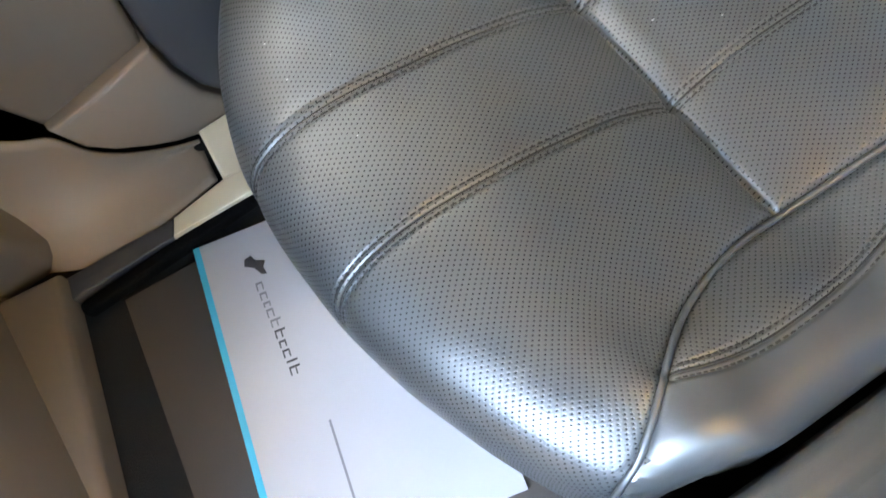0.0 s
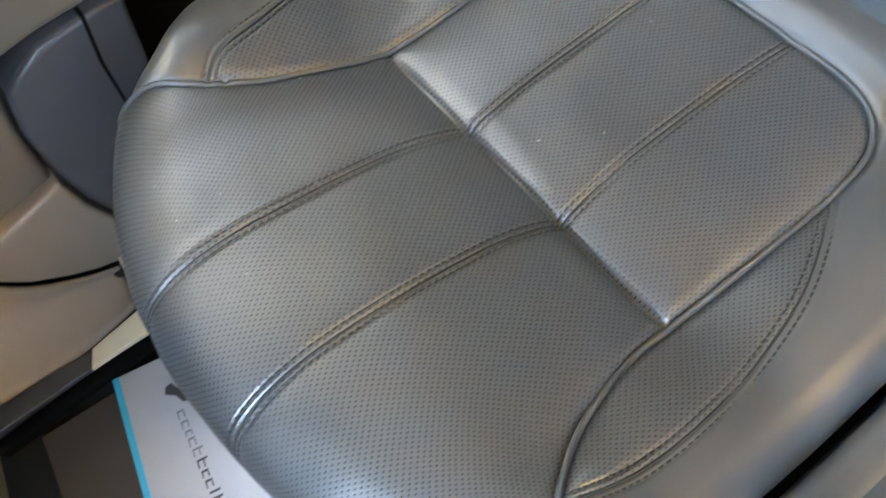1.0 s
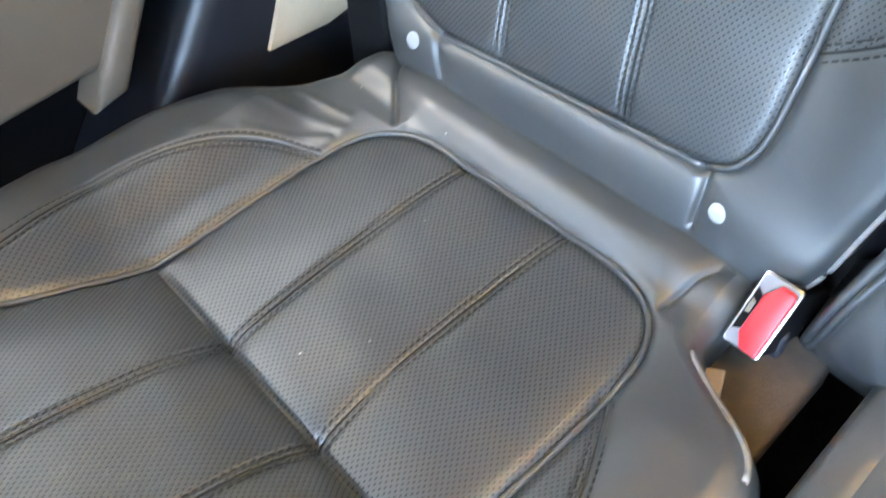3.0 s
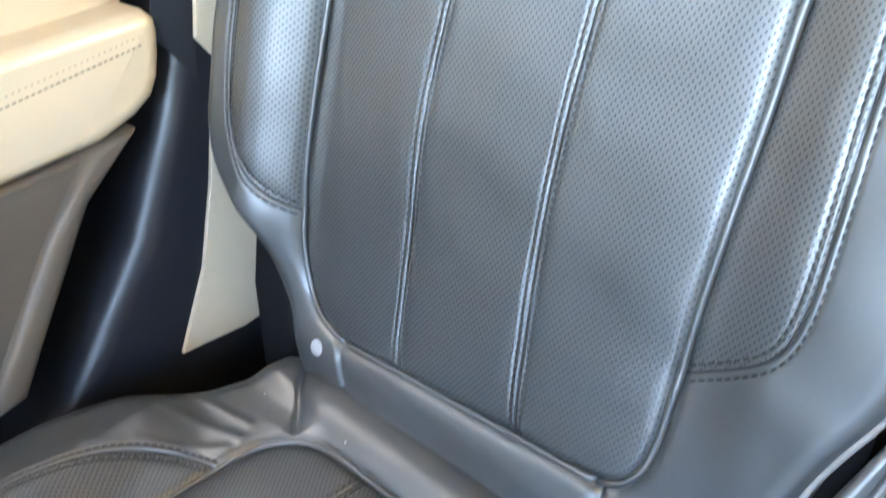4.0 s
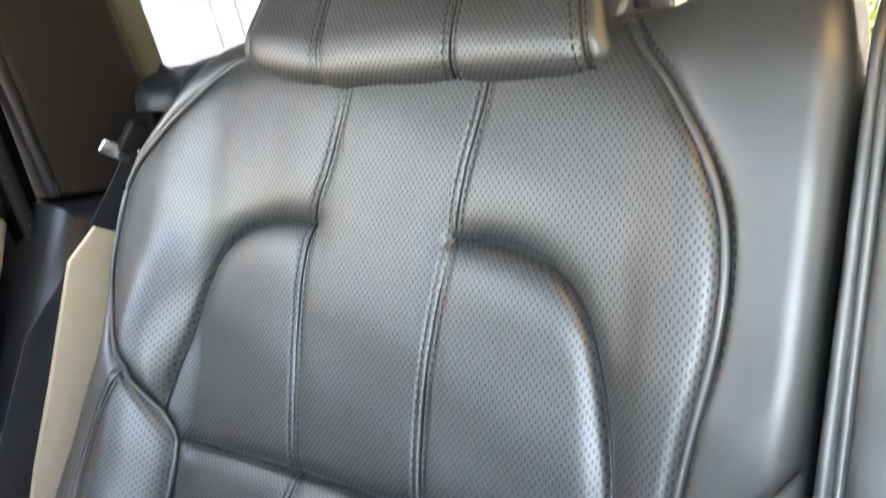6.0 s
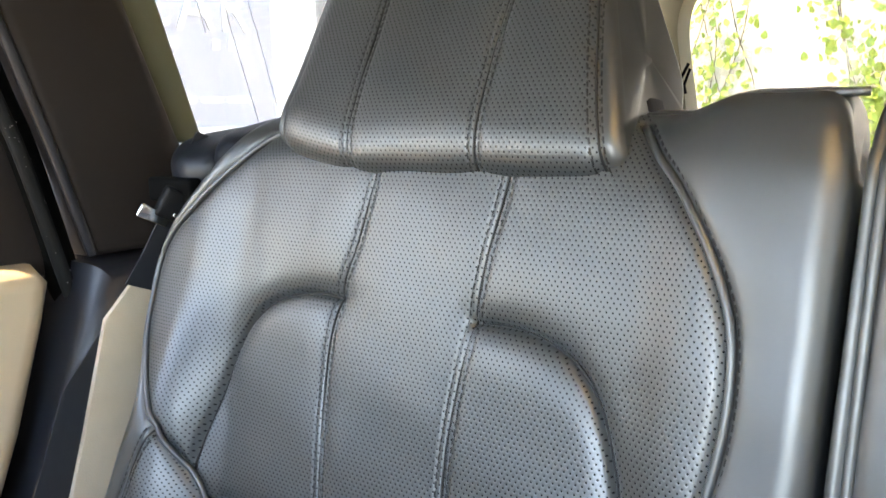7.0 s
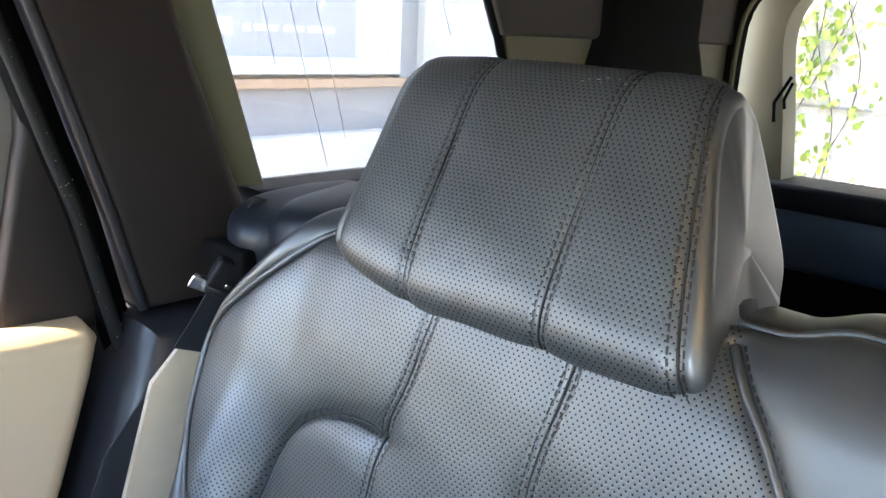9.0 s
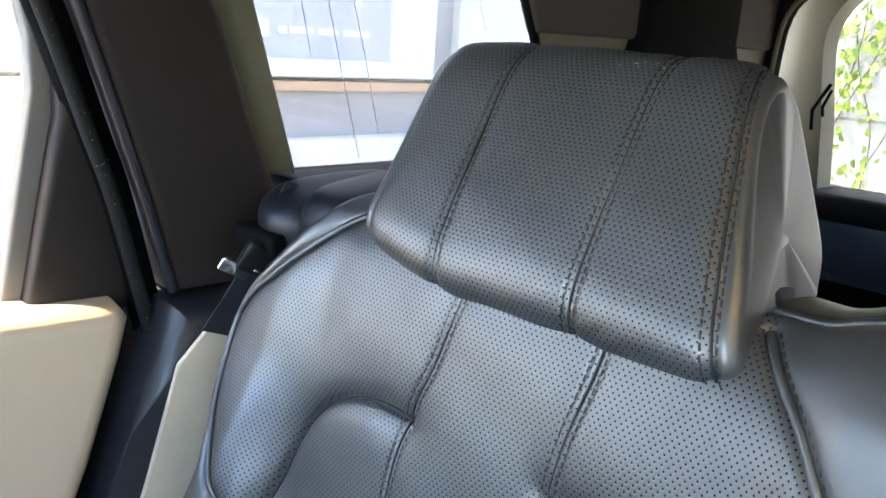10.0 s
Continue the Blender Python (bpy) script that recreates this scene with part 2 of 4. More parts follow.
def spline(points, n=10):
    """A smooth curve through the points."""
    p = np.array(points, float)
    q = np.vstack([2 * p[0] - p[1], p, 2 * p[-1] - p[-2]])
    out = []
    for i in range(1, len(q) - 2):
        for k in range(n):
            u = k / n
            out.append(0.5 * (2 * q[i] + (q[i + 1] - q[i - 1]) * u + (2 * q[i - 1] - 5 * q[i] + 4 * q[i + 1] - q[i + 2]) * u * u + (3 * q[i] - q[i - 1] - 3 * q[i + 1] + q[i + 2]) * u ** 3))
    out.append(p[-1])
    return np.array(out)


def lengths_of(p):
    return np.r_[0, np.cumsum(np.linalg.norm(np.diff(p, axis=0), axis=1))]


def resample(p, step):
    s = lengths_of(p)
    t = np.linspace(0, s[-1], max(2, int(s[-1] / step) + 1))
    return np.stack([np.interp(t, s, p[:, k]) for k in range(p.shape[1])], 1)


def tube(name, pts, radius, mat, parent, label="", sides=8):
    """A round cord along the points."""
    p = np.asarray(pts, float)
    p = p[np.r_[True, np.linalg.norm(np.diff(p, axis=0), axis=1) > 1e-6]]
    d = np.gradient(p, axis=0)
    d /= np.linalg.norm(d, axis=1, keepdims=True) + 1e-12
    a = np.cross(d, (0.31, 0.2, 0.93))
    a /= np.linalg.norm(a, axis=1, keepdims=True)
    b = np.cross(d, a)
    ang = np.arange(sides) * 2 * np.pi / sides
    v = p[:, None] + radius * (np.cos(ang)[None, :, None] * a[:, None] + np.sin(ang)[None, :, None] * b[:, None])
    n = len(p)
    faces = [(i * sides + k, i * sides + (k + 1) % sides, (i + 1) * sides + (k + 1) % sides, (i + 1) * sides + k) for i in range(n - 1) for k in range(sides)]
    faces += [tuple(range(sides))[::-1], tuple(range((n - 1) * sides, n * sides))]
    return mesh_object(name, v.reshape(-1, 3), faces, mat, parent, label)


def step(a, b, x):
    u = np.clip((np.asarray(x, float) - a) / (b - a), 0, 1)
    return u * u * (3 - 2 * u)


def inside(poly, x, y):
    """Which of the points lie inside the polygon."""
    px, py = np.asarray(poly, float).T
    qx, qy = np.roll(px, -1), np.roll(py, -1)
    hit = np.zeros(x.shape, bool)
    for ax, ay, bx, by in zip(px, py, qx, qy):
        if ay == by:
            continue
        cross = (ay > y) != (by > y)
        hit ^= cross & (x < (bx - ax) * (y - ay) / (by - ay) + ax)
    return hit


def distance(line, x, y):
    """Distance of the points from a polyline."""
    best = np.full(x.shape, 9.0)
    for (ax, ay), (bx, by) in zip(line[:-1], line[1:]):
        dx, dy = bx - ax, by - ay
        u = np.clip(((x - ax) * dx + (y - ay) * dy) / (dx * dx + dy * dy + 1e-12), 0, 1)
        best = np.minimum(best, np.hypot(x - ax - u * dx, y - ay - u * dy))
    return best


class Upholstery:
    """A padded cover swept along a side profile, with seams in (across, along) metres."""

    def __init__(self, profile, left, right, swell, radius=0.02, cell=0.0013, bend=None, reach=1.0, rise=None):
        self.reach, self.rise = reach, rise
        p = resample(spline(profile, 14), cell)
        self.p, self.s = p, lengths_of(p)
        d = np.gradient(p, axis=0)
        d /= np.linalg.norm(d, axis=1, keepdims=True)
        self.n = np.stack([-d[:, 1], d[:, 0]], 1)
        self.left, self.right, self.swell, self.radius, self.cell, self.bend = left, right, swell, radius, cell, bend
        self.seams = []

    def seam(self, pts, kind):
        line = resample(spline(pts, 8), 0.006)
        self.seams.append((line, kind))
        return line

    def height(self, x, s):
        near = np.full(x.shape, 9.0)
        h = self.swell(x, s)
        for line, kind in self.seams:
            d = distance(line, x, s)
            if kind == "stripe":
                h = h - 0.0011 * np.exp(-(d / 0.010) ** 2) - 0.0018 * np.exp(-(d / 0.0014) ** 2) - 0.0010 * np.exp(-((d - 0.0050) / 0.0013) ** 2)
                continue
            near = np.minimum(near, d)
            if kind == "crease":
                end = np.minimum(np.hypot(x - line[0, 0], s - line[0, 1]), np.hypot(x - line[-1, 0], s - line[-1, 1]))
                h = h - (0.0024 * np.exp(-(d / 0.010) ** 2) + 0.0050 * np.exp(-(d / 0.0026) ** 2)) * (0.5 + 0.5 * step(0.002, 0.02, end))
            elif kind == "piping":
                h = h - 0.0035 * np.exp(-(d / 0.0050) ** 2)
            else:
                h = h - 0.0025 * np.exp(-(d / 0.0025) ** 2)
        return h + self.puff * (1 - np.exp(-near / 0.016))

    def at(self, x, s, lift=0.0):
        """The place on the cover's upper face at across x and along s."""
        x, s = np.asarray(x, float), np.asarray(s, float)
        y = np.interp(s, self.s, self.p[:, 0])
        z = np.interp(s, self.s, self.p[:, 1])
        ny, nz = np.interp(s, self.s, self.n[:, 0]), np.interp(s, self.s, self.n[:, 1])
        h = self.height(x, s) + lift
        y, z = y + ny * h, z + nz * h
        if self.bend:
            y = y + self.bend(x, y)
        if self.rise:
            z = z + self.rise(x, z)
        return np.stack([x, y, z], -1)

    def grid(self, puff=0.006, cap=False):
        self.puff = puff
        s, r = self.s, self.radius
        xl, xr = self.left(s), self.right(s)
        arc = 9
        core = int((np.max(xr) - np.min(xl)) / self.cell)
        u = np.linspace(0, 1, core)
        rr = r * self.reach
        x = (xl + rr)[:, None] + u[None, :] * ((xr - rr) - (xl + rr))[:, None]
        drop = np.zeros_like(x)
        ang = np.linspace(0, np.pi / 2, arc)[1:]
        extra = np.array([0.012, 0.03, 0.06]) if not cap else np.zeros(0)
        w = r * self.reach
        sx = np.r_[w * np.sin(ang), np.full(len(extra), w)]
        sd = np.r_[r * (1 - np.cos(ang)), r + extra]
        lx = (xl + rr)[:, None] - sx[None, ::-1]
        rx = (xr - rr)[:, None] + sx[None, :]
        x = np.hstack([lx, x, rx])
        drop = np.hstack([np.tile(sd[::-1], (len(s), 1)), drop, np.tile(sd, (len(s), 1))])
        ss = np.tile(s[:, None], (1, x.shape[1]))
        h = self.height(x, ss) - drop
        wob = np.sin(x * 61 + ss * 37) * np.sin(ss * 53 - x * 29) * 0.0005 + np.sin(x * 23 - ss * 31 + 1) * 0.0006
        h = h + wob
        y = self.p[:, 0][:, None] + self.n[:, 0][:, None] * h
        z = self.p[:, 1][:, None] + self.n[:, 1][:, None] * h
        if self.bend:
            y = y + self.bend(x, y)
        if self.rise:
            z = z + self.rise(x, z)
        self.x, self.ss, self.y, self.z = x, ss, y, z
        return x, ss

    def panels(self, region, names, parent):
        """Splits the cover into one mesh a panel. names: region number -> (name, material, label)."""
        rows, cols = self.x.shape
        verts = np.stack([self.x, self.y, self.z], -1).reshape(-1, 3)
        uv = np.stack([self.x, self.ss], -1).reshape(-1, 2)
        idx = np.arange(rows * cols).reshape(rows, cols)
        quads = np.stack([idx[:-1, :-1], idx[:-1, 1:], idx[1:, 1:], idx[1:, :-1]], -1).reshape(-1, 4)
        mid = region[:-1, :-1].reshape(-1)
        for number, (name, mat, label) in names.items():
            q = quads[mid == number]
            if not len(q):
                continue
            used, inv = np.unique(q, return_inverse=True)
            mesh_object(name, verts[used], inv.reshape(-1, 4).tolist(), mat, parent, label, uv=uv[used])

    def cord(self, line, parent, name="piping", radius=0.0028, mat=None, label=""):
        tube(name, self.at(line[:, 0], line[:, 1], 0.0024), radius, mat or SMOOTH, parent, label)

    def stitches(self, line, parent, offsets=(-0.0048, 0.0048), length=0.0044, gap=0.0020, mat=None, lift=0.0007):
        """Rows of short threads beside a seam, one mesh a seam."""
        p = resample(line, 0.0015)
        d = np.gradient(p, axis=0)
        d /= np.linalg.norm(d, axis=1, keepdims=True)
        nrm = np.stack([-d[:, 1], d[:, 0]], 1)
        verts, faces = [], []
        w = 0.00075
        for off in offsets:
            q = p + nrm * off
            L = lengths_of(q)
            starts = np.arange(0.002, L[-1] - length, length + gap)
            ts = np.stack([starts, starts + length * 0.5, starts + length], 1).ravel()
            cx, cs = np.interp(ts, L, q[:, 0]), np.interp(ts, L, q[:, 1])
            dx, ds = np.interp(ts, L, nrm[:, 0]), np.interp(ts, L, nrm[:, 1])
            top = self.at(cx, cs, lift + 0.0005)
            a = self.at(cx + dx * w, cs + ds * w, lift - 0.0004)
            b = self.at(cx - dx * w, cs - ds * w, lift - 0.0004)
            for k in range(len(starts)):
                i = 3 * k
                base = len(verts)
                verts += [a[i], top[i] * 0.3 + (a[i] + b[i]) * 0.35, b[i], a[i + 1], top[i + 1], b[i + 1], a[i + 2], top[i + 2] * 0.3 + (a[i + 2] + b[i + 2]) * 0.35, b[i + 2]]
                for r0 in (0, 3):
                    faces += [(base + r0, base + r0 + 1, base + r0 + 4, base + r0 + 3), (base + r0 + 1, base + r0 + 2, base + r0 + 5, base + r0 + 4)]
        # Black cord in the groove, painting the shade of the seam gap.
        if len(offsets) == 2 and not mat:
            tube("seam_shade_line", self.at(p[::3, 0], p[::3, 1], 0.0002), 0.0010, THREAD, parent, sides=5)
        ob = mesh_object("stitching", verts, faces, mat or THREAD, parent)
        ob["kind"] = "stuff"
        return ob


# ---- rear seat cushion ----
def knots(*pairs):
    a, b = zip(*pairs)
    return lambda s: sum(w * np.interp(np.asarray(s) + d, a, b) for d, w in ((-0.016, 0.1), (-0.010, 0.2), (-0.004, 0.2), (0.004, 0.2), (0.010, 0.2), (0.016, 0.1)))


def build_cushion(seat):
    prof = [(-0.50, 0.12), (-0.53, 0.20), (-0.553, 0.30), (-0.556, 0.37), (-0.548, 0.405), (-0.53, 0.423), (-0.50, 0.432), (-0.46, 0.431), (-0.40, 0.418),
            (-0.33, 0.396), (-0.27, 0.376), (-0.20, 0.373), (-0.12, 0.372), (-0.04, 0.376), (0.0, 0.382), (0.02, 0.375), (0.05, 0.35), (0.07, 0.30)]
    left = knots((0, -0.235), (0.26, -0.240), (0.31, -0.243), (0.36, -0.248), (0.43, -0.260), (0.49, -0.280), (0.57, -0.308), (0.67, -0.306), (0.72, -0.29), (0.79, -0.25), (0.85, -0.215), (0.95, -0.20))
    right = knots((0, 0.258), (0.30, 0.264), (0.36, 0.272), (0.45, 0.28), (0.60, 0.286), (0.750, 0.286), (0.765, 0.279), (0.778, 0.262), (0.787, 0.235), (0.795, 0.212), (0.81, 0.202), (0.95, 0.20))

    def swell(x, s):
        h = 0.024 * step(-0.17, -0.235, x) * step(0.30, 0.475, s) * (1 - 0.92 * step(0.73, 0.81, s))
        for a, b, tall, wide in (((-0.160, 0.772), (-0.212, 0.722), 0.0012, 0.0050), ((-0.158, 0.786), (-0.232, 0.757), 0.0015, 0.0055), ((-0.165, 0.800), (-0.222, 0.789), 0.0011, 0.0045), ((-0.185, 0.742), (-0.235, 0.690), 0.0008, 0.0060)):
            h = h + tall * np.exp(-(distance(np.array((a, b)), x, s) / wide) ** 2)
        h = h + 0.010 * step(0.18, 0.22, x) * step(0.30, 0.475, s) * (1 - step(0.74, 0.80, s))
        return h + 0.006 * step(0.83, 0.855, s) * (1 - step(0.87, 0.91, s))

    def bend(x, y):
        return np.where(x < -0.02, 1.55, 0.95) * (x + 0.02) ** 2 * (1 - step(-0.53, -0.36, y))
    c = Upholstery(prof, left, right, swell, radius=0.028, bend=bend)
    pipe = c.seam([(-0.186, 0.446), (-0.170, 0.512), (-0.156, 0.591), (-0.154, 0.70), (-0.150, 0.757), (-0.138, 0.795), (-0.116, 0.817), (-0.086, 0.826), (-0.03, 0.827), (0.07, 0.827),
                   (0.118, 0.825), (0.148, 0.815), (0.166, 0.795), (0.174, 0.765), (0.175, 0.70), (0.171, 0.58), (0.174, 0.53), (0.186, 0.482), (0.202, 0.438), (0.214, 0.405)], "piping")
    front_l = c.seam([(-0.186, 0.446), (-0.197, 0.40), (-0.211, 0.36), (-0.222, 0.325), (-0.228, 0.28), (-0.228, 0.15), (-0.225, 0.03)], "seam")
    front_r = c.seam([(0.214, 0.405), (0.224, 0.373), (0.234, 0.345), (0.244, 0.315), (0.249, 0.27), (0.249, 0.15), (0.244, 0.03)], "seam")
    cross = c.seam([(-0.156, 0.590), (-0.048, 0.588), (0.062, 0.585), (0.171, 0.583)], "crease")
    bol_l = c.seam([(-0.190, 0.428), (-0.206, 0.458), (-0.220, 0.51), (-0.238, 0.57), (-0.241, 0.615), (-0.234, 0.652), (-0.214, 0.701), (-0.186, 0.737), (-0.152, 0.756)], "stripe")
    bol_r = c.seam([(0.214, 0.408), (0.224, 0.450), (0.230, 0.49), (0.231, 0.53), (0.228, 0.584), (0.221, 0.63), (0.212, 0.664), (0.198, 0.698), (0.183, 0.728), (0.175, 0.742)], "stripe")
    stripes = [c.seam(p, "stripe") for p in (
        [(-0.047, 0.588), (-0.050, 0.66), (-0.048, 0.75), (-0.041, 0.826)], [(0.062, 0.585), (0.057, 0.66), (0.060, 0.75), (0.068, 0.826)],
        [(-0.048, 0.588), (-0.056, 0.52), (-0.058, 0.42), (-0.061, 0.34), (-0.062, 0.27)], [(0.062, 0.585), (0.052, 0.52), (0.049, 0.42), (0.049, 0.34), (0.052, 0.27)])]
    rear_l = c.seam([(-0.128, 0.822), (-0.150, 0.846), (-0.172, 0.870), (-0.19, 0.90)], "seam")
    rear_r = c.seam([(0.160, 0.820), (0.166, 0.850), (0.178, 0.872), (0.19, 0.90)], "seam")
    x, s = c.grid(puff=0.0055)
    insert = np.vstack([front_l[::-1], pipe, front_r, [(0.244, -0.1), (-0.225, -0.1)]])
    reg = np.where(x < 0, 8, 10)
    reg = np.where(inside(np.vstack([pipe[:60], bol_l[::-1]]), x, s) & (x < 0), 7, reg)
    right_edge = pipe[pipe[:, 0] > 0.14]
    right_edge = right_edge[right_edge[:, 1] < 0.75]
    reg = np.where(inside(np.vstack([right_edge, bol_r]), x, s), 9, reg)
    ins = inside(insert, x, s)
    line = [np.interp(s, *zip(*sorted(zip(np.r_[a[:, 1], b[:, 1]], np.r_[a[:, 0], b[:, 0]])))) for a, b in ((stripes[0], stripes[2]), (stripes[1], stripes[3]))]
    col = np.where(x < line[0], 0, np.where(x < line[1], 1, 2))
    row = (s > 0.587).astype(int) * 3
    reg = np.where(ins, col + row, reg)
    reg = np.where(~ins & (s > 0.80) & (x > -0.15) & (x < 0.18), 6, reg)
    names = {i: ("front_panel", PERF, "perforated black leather") for i in range(3)}
    names.update({i: ("rear_panel", PERF, "perforated black leather") for i in range(3, 6)})
    names.update({6: ("rear_roll", SMOOTH, "smooth black leather"), 7: ("bolster_inlay", PERF, ""), 8: ("side_bolster", SMOOTH, "smooth black leather"), 9: ("bolster_inlay", PERF, ""), 10: ("side_bolster", SMOOTH, "smooth black leather")})
    c.panels(reg, names, seat)
    c.cord(np.vstack([front_l[::-1], pipe[1:], front_r[1:]]), seat, radius=0.0025)
    for line in stripes + [bol_l, bol_r]:
        c.stitches(line, seat)
    rnd = random.Random(11)
    bm = bmesh.new()
    for _ in range(14):
        o = c.at(rnd.uniform(-0.20, 0.24), rnd.uniform(0.34, 0.84), 0.0003)
        k = rnd.uniform(0.00035, 0.0008)
        bmesh.ops.create_icosphere(bm, subdivisions=1, radius=1, matrix=Matrix.Translation(o) @ Euler((0, 0, rnd.uniform(0, 3))).to_matrix().to_4x4() @ Matrix.Diagonal((k * rnd.uniform(1, 2.5), k, k * 0.5, 1)))
    tagged(part("lint", bm, PAPER, None), "tiny white lint specks on the black cushion", "lint", kind="stuff")
    # worn light edge of the cover at the buckle recess
    lip = np.stack([c.x[:, -9], c.y[:, -9], c.z[:, -9]], 1)[(c.s > 0.748) & (c.s < 0.806)]
    tube("cover_edge", lip[::4], 0.0026, WORN, seat, "worn pale cover edge")
    base = box_bm((-0.17, -0.47, 0.08), (0.19, 0.03, 0.35), 0.02)
    part("base", base, DARK, seat)
    return seat


# ---- rear seat backrest ----
def build_backrest(seat):
    prof = [(0.05, 0.33), (0.02, 0.37), (0.018, 0.41), (0.035, 0.45), (0.068, 0.53), (0.10, 0.62), (0.13, 0.70), (0.152, 0.768), (0.172, 0.85), (0.193, 0.945),
            (0.215, 1.03), (0.230, 1.062), (0.25, 1.078), (0.275, 1.083), (0.32, 1.075), (0.34, 1.04), (0.34, 0.95)]
    left = knots((0, -0.175), (0.06, -0.185), (0.104, -0.197), (0.143, -0.216), (0.176, -0.226), (0.204, -0.248), (0.225, -0.282), (0.245, -0.298), (0.274, -0.306), (0.38, -0.304), (0.484, -0.284), (0.53, -0.272),
                 (0.56, -0.280), (0.60, -0.302), (0.655, -0.314), (0.69, -0.302), (0.725, -0.276), (0.757, -0.246), (0.792, -0.222), (0.84, -0.20), (1.1, -0.18))
    right = knots((0, 0.205), (0.05, 0.216), (0.09, 0.233), (0.14, 0.243), (0.19, 0.255), (0.225, 0.268), (0.25, 0.281), (0.275, 0.288), (0.55, 0.290), (0.76, 0.294), (0.79, 0.288), (0.82, 0.28), (1.1, 0.27))

    def swell(x, s):
        l = 0.042 * step(0.08, 0.21, s) * (1 - 0.78 * step(0.505, 0.67, s)) * (1 - 0.6 * step(0.70, 0.80, s))
        return l * step(-0.175, -0.245, x) + 0.012 * step(0.18, 0.225, x) * step(0.13, 0.24, s) - 0.016 * step(0.19, 0.27, x) * (1 - step(0.05, 0.16, s))
    c = Upholstery(prof, left, right, swell, radius=0.015, reach=1.1)
    pipe_l = c.seam([(-0.128, 0.114), (-0.168, 0.131), (-0.190, 0.173), (-0.197, 0.247), (-0.196, 0.325), (-0.194, 0.40), (-0.193, 0.45), (-0.198, 0.474), (-0.213, 0.495), (-0.236, 0.521)], "piping")
    pipe_r = c.seam([(0.132, 0.125), (0.152, 0.136), (0.163, 0.161), (0.166, 0.21), (0.167, 0.26), (0.171, 0.325), (0.175, 0.385), (0.178, 0.44), (0.183, 0.467), (0.193, 0.483), (0.209, 0.494), (0.228, 0.505)], "piping")
    hip_r = c.seam([(0.228, 0.505), (0.245, 0.516), (0.262, 0.530), (0.278, 0.545), (0.290, 0.560)], "seam")
    low = c.seam([(-0.128, 0.114), (-0.060, 0.117), (0.056, 0.122), (0.132, 0.125)], "piping")
    cross = c.seam([(-0.194, 0.465), (-0.058, 0.470), (0.061, 0.471), (0.181, 0.467)], "crease")
    bol_l = c.seam([(-0.237, 0.519), (-0.250, 0.48), (-0.262, 0.42), (-0.267, 0.35), (-0.263, 0.285), (-0.243, 0.245), (-0.219, 0.223), (-0.198, 0.214)], "stripe")
    bol_r = c.seam([(0.228, 0.506), (0.229, 0.452), (0.229, 0.395), (0.230, 0.331), (0.229, 0.29), (0.221, 0.262), (0.199, 0.242), (0.167, 0.222)], "stripe")
    side_l = c.seam([(-0.236, 0.521), (-0.262, 0.558), (-0.288, 0.602), (-0.299, 0.655), (-0.286, 0.690), (-0.255, 0.721), (-0.216, 0.757), (-0.182, 0.792), (-0.150, 0.82)], "piping")
    side_r = c.seam([(0.228, 0.506), (0.235, 0.56), (0.243, 0.61), (0.245, 0.646), (0.241, 0.68), (0.227, 0.714), (0.205, 0.748), (0.182, 0.774), (0.165, 0.80)], "piping")
    pock_l = c.seam([(-0.064, 0.656), (-0.096, 0.657), (-0.135, 0.648), (-0.165, 0.627), (-0.183, 0.596), (-0.193, 0.557), (-0.202, 0.517), (-0.206, 0.487)], "crease")
    pock_r = c.seam([(0.065, 0.655), (0.094, 0.656), (0.124, 0.650), (0.147, 0.637), (0.164, 0.615), (0.176, 0.583), (0.186, 0.544), (0.191, 0.512), (0.194, 0.485)], "crease")
    low_l = c.seam([(-0.057, 0.470), (-0.067, 0.40), (-0.073, 0.32), (-0.070, 0.24), (-0.063, 0.15), (-0.061, 0.119)], "stripe")
    low_r = c.seam([(0.061, 0.470), (0.055, 0.41), (0.050, 0.34), (0.050, 0.25), (0.056, 0.17), (0.061, 0.124)], "stripe")
    up_l = c.seam([(-0.059, 0.472), (-0.068, 0.585), (-0.065, 0.655), (-0.051, 0.70), (-0.042, 0.75), (-0.035, 0.81)], "stripe")
    up_r = c.seam([(0.059, 0.472), (0.055, 0.54), (0.057, 0.588), (0.065, 0.654), (0.071, 0.70), (0.079, 0.747), (0.083, 0.81)], "stripe")
    top = c.seam([(0.15, 0.822), (0.20, 0.823), (0.289, 0.823)], "piping")
    flap_l = c.seam([(-0.135, 0.115), (-0.128, 0.10), (-0.122, 0.075)], "seam")
    flap_r = c.seam([(0.136, 0.126), (0.139, 0.105), (0.139, 0.08)], "seam")
    x, s = c.grid(puff=0.005)
    lower = np.vstack([pipe_l[pipe_l[:, 1] < 0.466], cross, pipe_r[pipe_r[:, 1] < 0.468][::-1], low[::-1]])
    upper = np.vstack([cross[::-1], pipe_l[pipe_l[:, 1] > 0.466], side_l, [(0.165, 0.82)], side_r[::-1], pipe_r[pipe_r[:, 1] > 0.468][::-1]])
    xl = np.interp(s, *zip(*sorted(zip(np.r_[low_l[:, 1], up_l[:, 1]], np.r_[low_l[:, 0], up_l[:, 0]]))))
    xr = np.interp(s, *zip(*sorted(zip(np.r_[low_r[:, 1], up_r[:, 1]], np.r_[low_r[:, 0], up_r[:, 0]]))))
    col = np.where(x < xl, 0, np.where(x < xr, 1, 2))
    reg = np.where(x < 0, 10, np.where(s > np.interp(x, hip_r[:, 0], hip_r[:, 1]), 13, 12))
    reg = np.where(inside(np.vstack([pipe_l, bol_l]), x, s), 9, reg)
    reg = np.where(inside(np.vstack([pipe_r, bol_r]), x, s), 11, reg)
